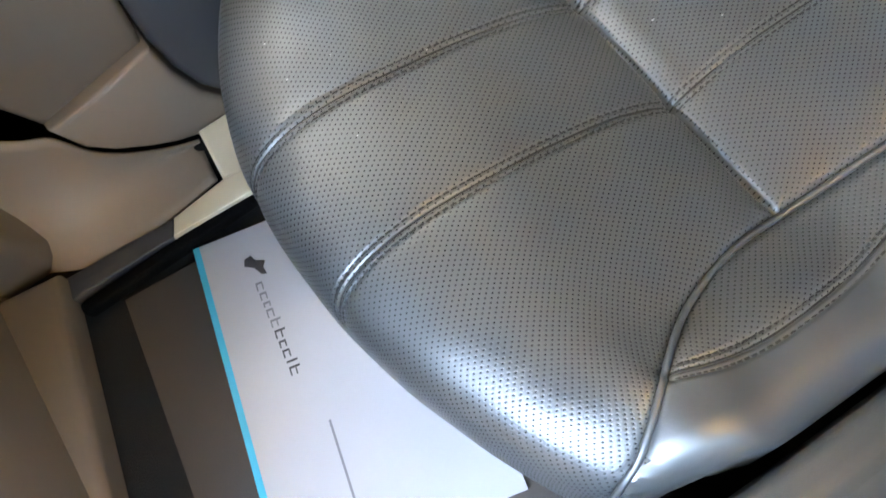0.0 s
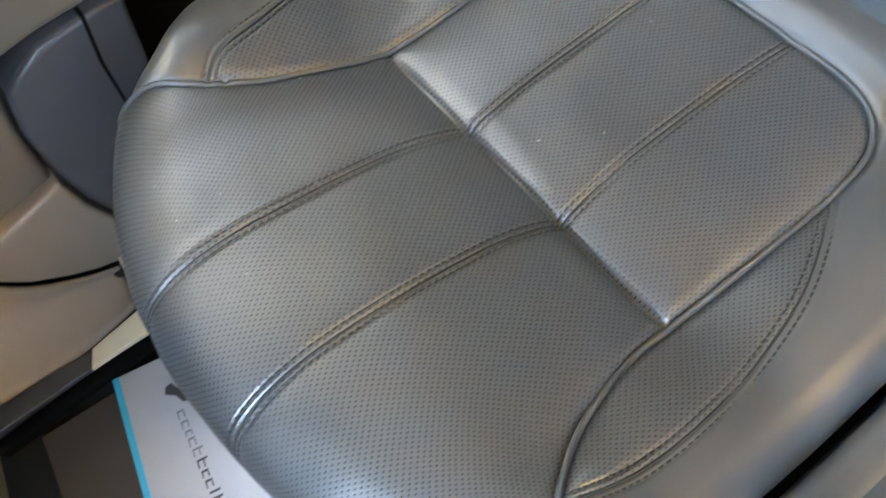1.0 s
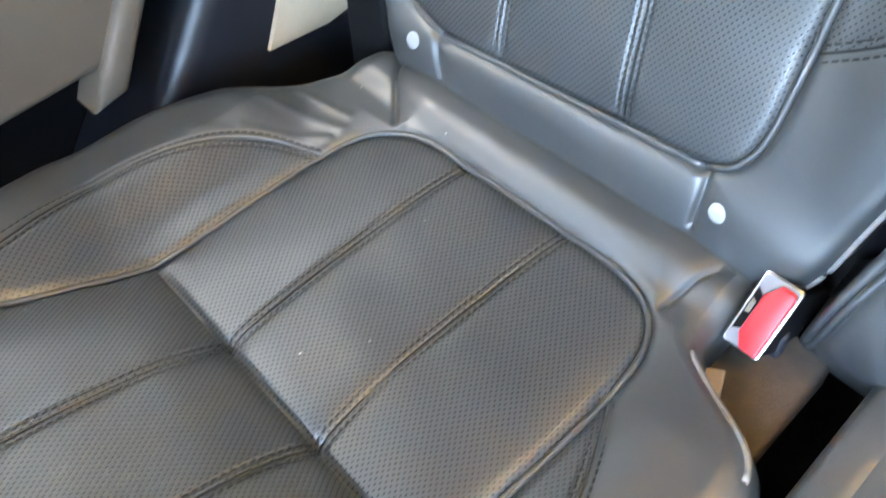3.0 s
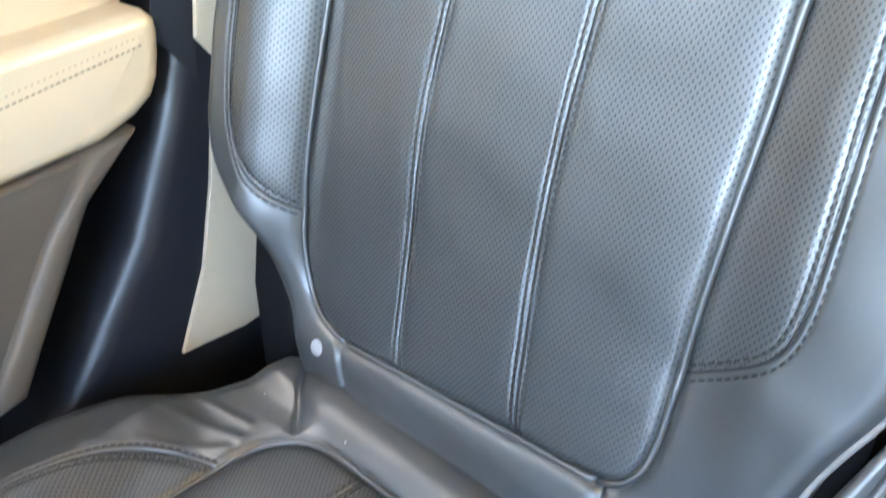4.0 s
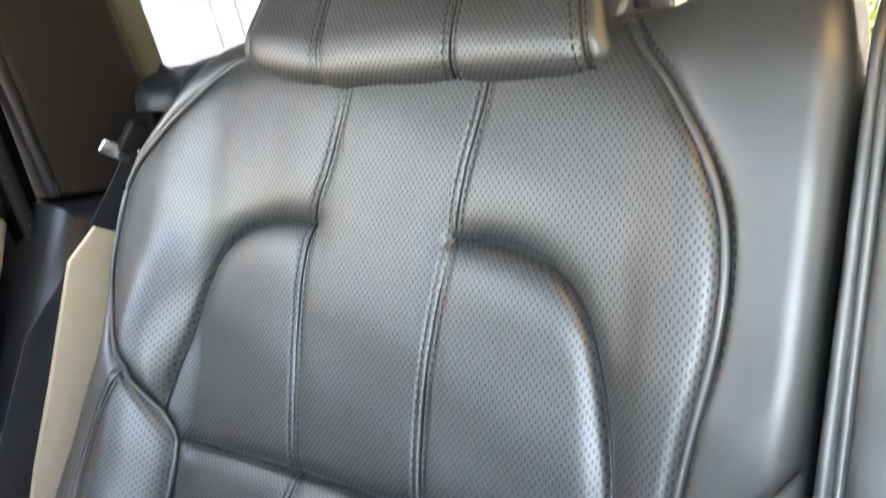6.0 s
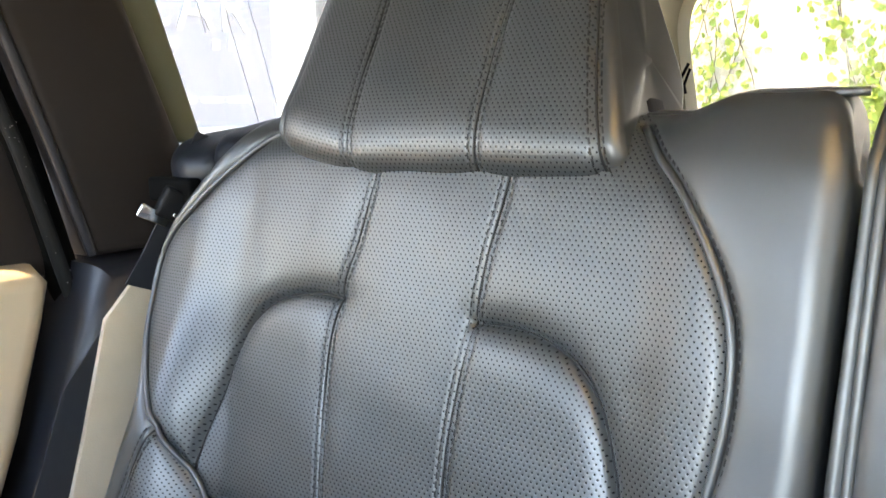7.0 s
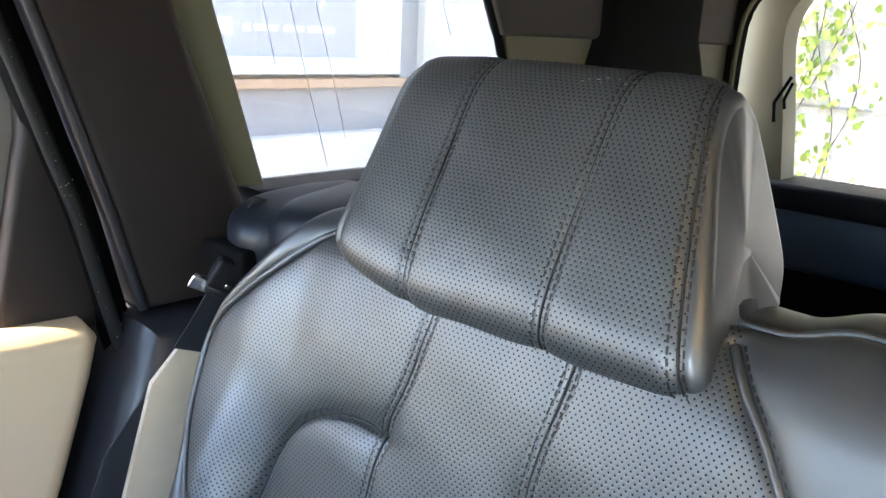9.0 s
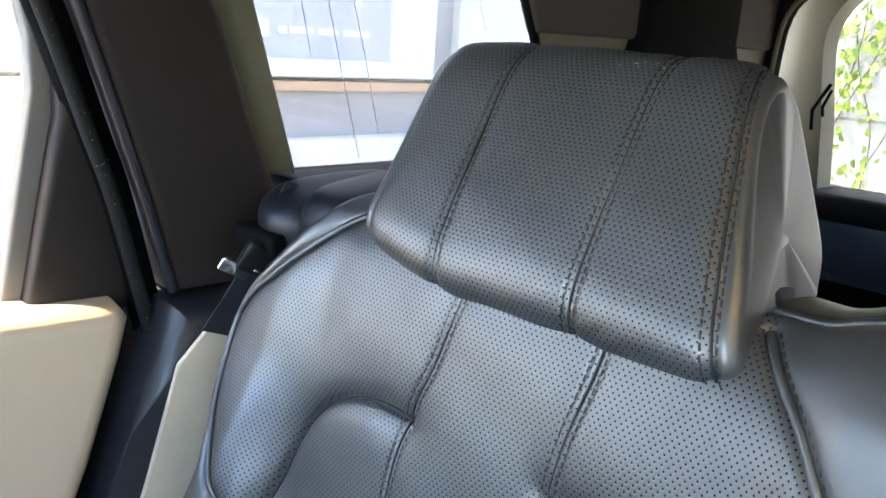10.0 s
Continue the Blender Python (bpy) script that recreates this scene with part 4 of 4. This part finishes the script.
hook_cover = tagged(part("pillar_cover", slab_bm([(0.125, 1.306), (0.163, 1.310), (0.168, 1.36), (0.122, 1.36)], -0.424, -0.410, "x", 0.004), BROWN, None), "small brown-black cover on the pillar trim", "cover")
structure("quarter_trim", slab_bm([(0.335, 0.05), (0.335, 1.055), (0.82, 1.055), (1.56, 1.0), (1.56, 0.05)], -0.50, -0.43, "x", 0.01), DARK, "black load bay side trim")
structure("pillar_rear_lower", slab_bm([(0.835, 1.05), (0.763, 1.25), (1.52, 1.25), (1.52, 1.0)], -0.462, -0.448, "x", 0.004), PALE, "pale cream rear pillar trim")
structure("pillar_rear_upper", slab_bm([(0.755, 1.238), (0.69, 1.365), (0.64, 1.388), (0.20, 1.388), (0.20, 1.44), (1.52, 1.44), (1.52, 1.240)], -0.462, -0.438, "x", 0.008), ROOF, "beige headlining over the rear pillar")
# Black slab in place of the soft shade on the curved trim.
structure("pillar_shade_panel", slab_bm([(0.95, 1.03), (0.96, 1.15), (1.0, 1.25), (1.0, 1.425), (1.33, 1.425), (1.33, 1.25), (1.38, 1.15), (1.38, 1.02)], -0.45, -0.418, "x", 0.026), RUBBER, "black panel standing in for shade on the rear pillar")
win = tagged(new("window_1"), "rear quarter window with fine aerial wires", "window", kind="structure")
part("glass_pane", slab_bm([(0.29, 1.04), (0.20, 1.39), (0.66, 1.39), (0.72, 1.36), (0.79, 1.235), (0.86, 1.04)], -0.488, -0.484, "x"), GLASS, win)
tube("window_rubber", [(-0.452, 0.343, 1.06), (-0.452, 0.287, 1.246), (-0.452, 0.245, 1.38)], 0.005, RUBBER, win)
tube("window_rubber", spline([(-0.452, 0.25, 1.386), (-0.452, 0.45, 1.388), (-0.452, 0.63, 1.386), (-0.452, 0.688, 1.362), (-0.452, 0.757, 1.236), (-0.452, 0.826, 1.05)], 6), 0.007, RUBBER, win)
for pts in ([(0.355, 1.34), (0.376, 1.253), (0.391, 1.192)], [(0.393, 1.34), (0.414, 1.256), (0.433, 1.188), (0.470, 1.065)], [(0.431, 1.34), (0.452, 1.258), (0.475, 1.186), (0.499, 1.099)], [(0.65, 1.33), (0.671, 1.276), (0.689, 1.235)]):
    tube("aerial_wire", [(-0.482, y, z) for y, z in pts], 0.00045, WIRE, win, sides=5)

# The gap between these pieces is an assumed roof opening for daylight.
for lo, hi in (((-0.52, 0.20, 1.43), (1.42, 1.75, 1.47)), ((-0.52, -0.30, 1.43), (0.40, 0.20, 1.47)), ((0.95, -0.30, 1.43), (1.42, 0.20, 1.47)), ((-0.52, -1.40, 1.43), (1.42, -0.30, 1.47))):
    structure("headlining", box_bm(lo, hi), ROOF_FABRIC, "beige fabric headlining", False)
# Unseen panel, added so that warm light falls from the upper right.
structure("roof_light_panel", box_bm((0.39, -0.31, 1.472), (0.96, 0.21, 1.476)), FILL_CLOTH, "unseen translucent roof panel, added for warm overhead light", False)
# Far-side glass is out of view; its dark tint limits light from there.
front_side = tagged(new("window_3"), "unseen far-side front window, tinted to dim its light", "window", kind="structure")
part("glass_pane", box_bm((1.388, -1.95, 0.95), (1.392, -1.0, 1.43)), GLASS, front_side, "", False)
side = tagged(new("window_2"), "unseen far-side window, tinted to dim its light", "window", kind="structure")
part("glass_pane", box_bm((1.388, -0.85, 0.95), (1.392, 0.10, 1.43)), GLASS, side, "", False)
# Unseen panel, added to stop stray sun and reflect light on the backrest.
structure("front_door_bounce", box_bm((-0.51, -1.95, 0.2), (-0.415, -1.0, 0.98), 0.02), CREAM, "unseen front door panel, cream to bounce light inside")
structure("floor", box_bm((-0.5, -1.95, 0.03), (1.42, 1.75, 0.08)), CARPET, "black carpeted car floor", False)
structure("load_floor", box_bm((-0.43, 0.36, 0.30), (1.34, 1.56, 0.36)), CARPET, "black load bay floor", False)
structure("bulkhead", box_bm((-0.5, -2.0, 0.03), (1.42, -1.9, 0.98)), DARK, "black dashboard wall", False)
structure("sill_outer", box_bm((-0.62, -1.95, -0.1), (-0.5, 1.75, 0.95)), DARK, "dark outer body side", False)
structure("body_side_front", box_bm((1.36, -1.95, 0.03), (1.42, -0.85, 0.95)), DARK, "dark inner body side", False)
# Unseen side, closed up to the roof to keep the rear right dark.
structure("body_side_rear", box_bm((1.36, 0.10, 0.03), (1.42, 1.75, 1.43)), DARK, "dark inner body side", False)
structure("body_side_door", box_bm((1.36, -0.85, 0.03), (1.42, 0.10, 0.95)), TAUPE, "taupe inner body side", False)
structure("body_pillar_front", box_bm((1.36, -1.0, 0.95), (1.42, -0.85, 1.43)), BROWN, "dark body pillar", False)
structure("pillar_trim_front", slab_bm([(-1.10, 0.08), (-0.83, 0.08), (-0.80, 0.20), (-0.86, 0.42), (-0.93, 0.60), (-0.98, 1.43), (-1.12, 1.43)], -0.50, -0.40, "x", 0.03), TAUPE, "taupe centre pillar trim")
# lower centre pillar foot, stepping in towards the footwell
# Upper pillar is out of view; place and width chosen for the light.
structure("pillar_trim_upper", slab_bm([(-0.90, 0.93), (-0.92, 1.20), (-0.96, 1.43), (-1.14, 1.43), (-1.10, 0.93)], -0.51, -0.44, "x", 0.02), BROWN, "unseen upper centre pillar trim, narrowed to let light in")
structure("pillar_side_trim", slab_bm([(-0.562, 0.318), (-0.565, 0.250), (-0.561, 0.20), (-0.55, 0.153), (-0.530, 0.118), (-0.50, 0.09), (-0.43, 0.09), (-0.425, 0.30), (-0.41, 0.39), (-0.44, 0.396), (-0.50, 0.393), (-0.545, 0.37)], -0.44, -0.368, "x", 0.008), SLATE, "blue-grey plastic pillar side trim")
structure("pillar_side_seam", slab_bm([(-0.452, 0.398), (-0.463, 0.343), (-0.468, 0.279), (-0.465, 0.278), (-0.459, 0.343), (-0.448, 0.398)], -0.38, -0.3672, "x"), RUBBER, "dark joint in the pillar side trim")
structure("door_foot_panel", slab_bm([(-0.568, 0.247), (-0.634, 0.234), (-0.702, 0.225), (-0.689, 0.176), (-0.668, 0.145), (-0.637, 0.117), (-0.611, 0.098), (-0.585, 0.086), (-0.547, 0.080), (-0.534, 0.116), (-0.554, 0.151), (-0.565, 0.20)], -0.44, -0.364, "x", 0.007), TAUPE, "taupe plastic side trim over the sill")


def build_sill_bowl():
    """Hollow moulded trim between the door foot and the sill."""
    top = resample(spline([(-0.380, -0.80, 0.30), (-0.372, -0.733, 0.235), (-0.368, -0.707, 0.218), (-0.366, -0.689, 0.172), (-0.365, -0.668, 0.141), (-0.364, -0.637, 0.113), (-0.363, -0.611, 0.096), (-0.362, -0.590, 0.086)]), 0.006)
    low = spline([(-0.335, -0.84, 0.095), (-0.312, -0.805, 0.095), (-0.292, -0.770, 0.095), (-0.284, -0.717, 0.095), (-0.282, -0.671, 0.096), (-0.285, -0.634, 0.097), (-0.290, -0.597, 0.098)])
    low = np.stack([np.interp(np.linspace(0, 1, len(top)), np.linspace(0, 1, len(low)), low[:, k]) for k in range(3)], 1)
    n, m = len(top), 12
    verts = []
    for k in range(m):
        u = k / (m - 1)
        q = top * (1 - u) + low * u
        q[:, 0] -= 0.030 * math.sin(math.pi * u)
        q[:, 2] -= 0.018 * math.sin(math.pi * u)
        verts += list(q)
    faces = [(k * n + i, k * n + i + 1, (k + 1) * n + i + 1, (k + 1) * n + i) for k in range(m - 1) for i in range(n - 1)]
    ob = mesh_object("sill_trim", verts, faces, TAUPE, None)
    sol = ob.modifiers.new("thickness", "SOLIDIFY")
    sol.thickness, sol.offset = 0.004, -1
    return tagged(ob, "hollow taupe plastic trim over the door sill", "car interior", kind="structure")


build_sill_bowl()
# Sun spots on the sill, painted by the bright material.
structure("sill_corner_trim", slab_bm([(-0.362, -0.585), (-0.36, -0.50), (-0.27, -0.50), (-0.272, -0.555), (-0.286, -0.592)], 0.06, 0.102, "z", 0.006), SUNLIT_SILL, "sill corner trim with sunlight put into its colour")
structure("sill_plate", slab_bm([(-0.283, -0.592), (-0.27, -0.50), (-0.243, -0.50), (-0.246, -0.56), (-0.256, -0.672), (-0.277, -0.661)], 0.08, 0.106, "z", 0.003), SUNLIT_SILL, "sill plate with sunlight put into its colour")
structure("sill_cover", slab_bm([(-0.277, -0.662), (-0.256, -0.672), (-0.262, -0.79), (-0.262, -0.90), (-0.30, -0.90), (-0.285, -0.72)], 0.08, 0.104, "z", 0.003), SLATE, "black sill cover")
structure("sill_rail", box_bm((-0.258, -0.80, 0.08), (-0.240, -0.30, 0.100), 0.006), RUBBER, "black rubber sill edge")

# tailgate
tail = tagged(new("tailgate"), "closed tailgate with pale cream window surround and navy lower trim", "tailgate", kind="structure")
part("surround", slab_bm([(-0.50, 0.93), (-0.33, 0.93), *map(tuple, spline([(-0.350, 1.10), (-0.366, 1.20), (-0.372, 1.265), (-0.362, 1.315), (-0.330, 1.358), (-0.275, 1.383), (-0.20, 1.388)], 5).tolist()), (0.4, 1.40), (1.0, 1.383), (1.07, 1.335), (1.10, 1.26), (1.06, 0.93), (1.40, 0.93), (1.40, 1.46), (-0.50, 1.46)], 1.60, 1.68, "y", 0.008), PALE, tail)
part("ledge", box_bm((-0.44, 1.56, 0.905), (1.34, 1.72, 0.962), 0.012), DARK, tail, "black ledge")
part("lower_trim", box_bm((-0.44, 1.57, 0.775), (1.34, 1.70, 0.91), 0.02), NAVY, tail, "navy trim")
part("inner_skin", box_bm((-0.5, 1.62, 0.05), (1.40, 1.74, 0.80)), RUBBER, tail, "black trim", False)
part("glass_pane", slab_bm([(-0.36, 0.93), (-0.40, 1.26), (-0.30, 1.40), (1.0, 1.40), (1.12, 1.26), (1.1, 0.93)], 1.685, 1.69, "y"), GLASS, tail).visible_shadow = False
tube("tailgate_seal", spline([(-0.448, 1.52, 0.90), (-0.446, 1.52, 1.10), (-0.442, 1.52, 1.25), (-0.425, 1.52, 1.33), (-0.37, 1.52, 1.385), (-0.28, 1.52, 1.408), (0.1, 1.52, 1.412), (0.9, 1.52, 1.41)], 8), 0.022, RUBBER, tail, "black rubber seal")
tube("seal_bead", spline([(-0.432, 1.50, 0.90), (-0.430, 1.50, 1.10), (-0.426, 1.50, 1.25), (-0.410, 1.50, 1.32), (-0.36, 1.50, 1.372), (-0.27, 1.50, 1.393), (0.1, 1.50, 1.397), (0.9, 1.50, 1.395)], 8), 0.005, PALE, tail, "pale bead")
tube("cord_hook", [(-0.360, 1.58, 1.086), (-0.365, 1.58, 1.126), (-0.336, 1.58, 1.182)], 0.004, RUBBER, tail, "black cord hook")
tube("cord_hook", [(-0.341, 1.58, 1.115), (-0.345, 1.58, 1.134), (-0.332, 1.58, 1.170)], 0.0035, RUBBER, tail, "black cord hook")

# ---- front seat, beyond the footwell ----
def build_front_seat():
    f = thing("front_seat", "front car seat, its unseen taupe back added to block sun", "car seat")
    # The back is out of view, widened and raised to shade the brochure.
    part("back_shell", slab_bm([(-0.97, 0.30), (-0.93, 0.40), (-1.00, 0.75), (-1.06, 1.10), (-1.10, 1.28), (-1.17, 1.30), (-1.24, 1.24), (-1.16, 0.6), (-1.12, 0.30)], -0.34, 0.26, "x", 0.04), TAUPE_DARK, f)
    part("seat_base", slab_bm([(-1.55, 0.09), (-0.862, 0.09), (-0.868, 0.16), (-0.885, 0.24), (-0.93, 0.34), (-1.0, 0.42), (-1.55, 0.42)], -0.325, 0.14, "x", 0.03), TAUPE_DARK, f, "taupe plastic base")
    part("base_skirt", slab_bm([(-0.288, -0.795), (-0.04, -0.850), (0.15, -0.89), (0.15, -0.96), (-0.31, -0.92)], 0.085, 0.128, "z", 0.010), TAUPE_DARK, f, "taupe plastic skirt")
    part("rail_cover", slab_bm([(-1.2, 0.085), (-0.80, 0.085), (-0.79, 0.12), (-0.815, 0.20), (-0.87, 0.27), (-1.2, 0.27)], -0.40, -0.312, "x", 0.02), TAUPE_DARK, f, "taupe rail cover")


build_front_seat()

# ---- footwell ----
mat_ob = tagged(part("floor_mat", slab_bm([(-0.236, -0.757), (0.35, -0.845), (0.42, -0.50), (-0.20, -0.42)], 0.080, 0.0865, "z", 0.002), MAT, None), "dark grey carpet floor mat with bound edge", "floor mat")
broch = thing("brochure", "white glossy card folder with cyan edge on the mat", "brochure")
BR = Matrix.Translation((-0.237, -0.663, 0.0866)) @ pose(0, 0, 0, 0, 0, -14.4)
for name, lo, hi, mt, lab in (("cover", (0, 0, 0), (0.375, 0.25, 0.004), PAPER, ""), ("edge_stripe", (0, -0.0005, 0.0042), (0.375, 0.007, 0.0044), CYAN, "cyan stripe"),
                              ("pen_line", (0.240, 0.088, 0.0042), (0.325, 0.0905, 0.0044), INK_GREY, "thin pen line")):
    part(name, box_bm(lo, hi, 0.0, turn=BR), mt, broch, lab, False)
# printed words, as bars
for k, (x0, x1, h, mt) in enumerate(((0.068, 0.078, 0.008, INK_GREY), (0.081, 0.090, 0.008, INK_GREY), (0.093, 0.099, 0.008, INK_GREY), (0.102, 0.112, 0.008, INK_GREY), (0.115, 0.124, 0.012, INK_GREY),
                                     (0.128, 0.138, 0.012, INK), (0.141, 0.149, 0.008, INK), (0.152, 0.161, 0.008, INK), (0.165, 0.168, 0.012, INK), (0.172, 0.182, 0.012, INK))):
    v0 = 0.056 + 0.085 * (x0 - 0.068)
    part("print_bar", box_bm((x0, v0, 0.0042), (x0 + 0.0024, v0 + h, 0.0044), turn=BR), mt, broch, "", False)
    if x1 - x0 > 0.004:
        for lo, hi in ((0.0, 0.0016), (0.0064, 0.0080)):
            part("print_bar", box_bm((x0 + 0.0026, v0 + lo, 0.0042), (x1, v0 + hi, 0.0044), turn=BR), mt, broch, "", False)
part("emblem", slab_bm([(0.036, 0.052), (0.044, 0.050), (0.050, 0.060), (0.060, 0.066), (0.062, 0.072), (0.052, 0.070), (0.046, 0.074), (0.042, 0.064), (0.034, 0.060)], 0.0042, 0.0044, "z"), INK, broch, "small black emblem", False).matrix_local = BR

# ---- outside ----
gr = tagged(part("ground", box_bm((-300, -300, -0.9), (300, 300, -0.5)), GROUND, None, "", False), "pale concrete yard", "ground", kind="structure")
shop = thing("shop_front", "white shop front with lilac-grey sign panels in white frames", "building")
# The walls run on unseen to y -5.2 to hold back sky light.
part("wall", box_bm((-5.2, -5.2, -0.5), (-4.62, 14, 2.3)), WALL, shop, "", False)
# Unseen upper part, added and greyed to cut light on the backrest.
part("sky_block_wall", box_bm((-5.2, -5.2, 2.3), (-4.60, 14, 8.6)), GREYWALL, shop, "unseen grey wall, added to block sky light", False)
part("plinth", box_bm((-4.62, -5.2, 0.45), (-4.56, 14, 0.80)), GREYWALL, shop, "grey plinth", False)
part("ledge", box_bm((-4.62, -5.2, 0.80), (-4.50, 14, 0.87), 0.01), ORANGE, shop, "tan ledge", False)
part("low_wall", box_bm((-4.62, -5.2, -0.5), (-4.40, 14, 0.47), 0.02), WALL, shop, "", False)
for y0, y1 in ((1.95, 3.95), (-0.6, 1.20)):
    part("sign_panel", box_bm((-4.60, y0, 1.02), (-4.53, y1, 2.12)), SIGN, shop, "lilac-grey sign panel", False)
    for lo, hi in (((-4.61, y0 - 0.12, 0.90), (-4.48, y1 + 0.42, 1.02)), ((-4.61, y1, 1.02), (-4.50, y1 + 0.30, 2.12)), ((-4.61, y1 + 0.30, 0.90), (-4.47, y1 + 0.42, 2.12))):
        part("frame_bar", box_bm(lo, hi, 0.008), WHITE, shop, "white painted frame", False)
part("post", box_bm((-4.60, 4.39, 0.87), (-4.50, 4.58, 2.12), 0.01), GREYWALL, shop, "grey post", False)
font = bpy.data.curves.new("sign_word", "FONT")
font.body, font.size, font.extrude = "CAR", 0.47, 0.006
font.space_character = 1.12
font.materials.append(WHITE)
word = new("sign_word", font)
word.parent = shop
word.matrix_local = Matrix.Translation((-4.522, 2.76, 1.69)) @ Euler((radians(90), 0, radians(90))).to_matrix().to_4x4()
for y0, y1, z0, z1 in ((2.80, 2.88, 1.56, 1.63), (3.02, 3.12, 1.56, 1.63), (3.40, 3.47, 1.56, 1.63), (3.54, 3.62, 1.56, 1.63), (2.76, 2.88, 1.16, 1.27), (2.95, 3.02, 1.185, 1.235), (3.04, 3.24, 1.19, 1.235), (3.28, 3.46, 1.19, 1.235), (3.50, 3.74, 1.19, 1.235), (0.72, 0.80, 1.16, 1.22), (0.86, 1.06, 1.16, 1.22)):
    part("print_bar", box_bm((-4.528, y0, z0), (-4.520, y1, z1)), WHITE, shop, "white lettering", False)

yard = thing("yard_wall", "white rendered yard wall with a scored joint behind the car", "wall")
part("wall_face", box_bm((-4.4, 4.55, -0.5), (9, 4.8, 4.5)), WALL, yard, "", False)
part("joint_strip", box_bm((-4.4, 4.535, 0.935), (9, 4.56, 0.95)), GREYWALL, yard, "thin grey joint", False)


def vine(name, x0, x1, z0, z1, count, seed):
    """A climbing plant: stems with many small pointed leaves off the wall."""
    rnd = random.Random(seed)
    v = thing(name, "climbing vine with small yellow-green leaves on the yard wall", "plant")
    stems = []
    for k in range(5):
        x = rnd.uniform(x0, x1)
        pts = []
        for j in range(9):
            pts.append((x + 0.10 * math.sin(j * 0.9 + k), 4.52 - 0.03 * rnd.random(), -0.5 + (z1 + 0.5) * j / 8))
            x += rnd.uniform(-0.04, 0.04)
        p = spline(pts, 5)
        stems.append(p)
        tube("stem", p, 0.003, STEM, v, sides=6)
    verts, faces = [], []
    for _ in range(count):
        p = stems[rnd.randrange(5)]
        o = np.array(p[rnd.randrange(int(len(p) * 0.45), len(p))]) + (rnd.gauss(0, 0.07), -rnd.uniform(0.01, 0.14), rnd.gauss(0, 0.05))
        size = rnd.uniform(0.024, 0.056)
        m = np.array((Euler((rnd.uniform(0.6, 2.2), rnd.uniform(-0.8, 0.8), rnd.uniform(-1.2, 1.2))).to_matrix()))
        shape = np.array([(0, 0, 0), (0.45, 0.35, 0.08), (0.32, 0.8, 0.02), (0, 1.2, -0.1), (-0.32, 0.8, 0.02), (-0.45, 0.35, 0.08), (0, 0.6, -0.05)]) * size
        i = len(verts)
        verts += list(shape @ m.T + o)
        faces += [(i, i + 1, i + 6), (i + 1, i + 2, i + 6), (i + 2, i + 3, i + 6), (i + 3, i + 4, i + 6), (i + 4, i + 5, i + 6), (i + 5, i, i + 6)]
    leaves = mesh_object("leaves", verts, faces, LEAF, v, "small green leaves")
    leaves["kind"] = "stuff"


vine("climbing_vine", -1.55, -1.20, 0.6, 1.75, 360, 3)
vine("climbing_vine", -0.75, -0.30, 0.6, 1.75, 620, 5)
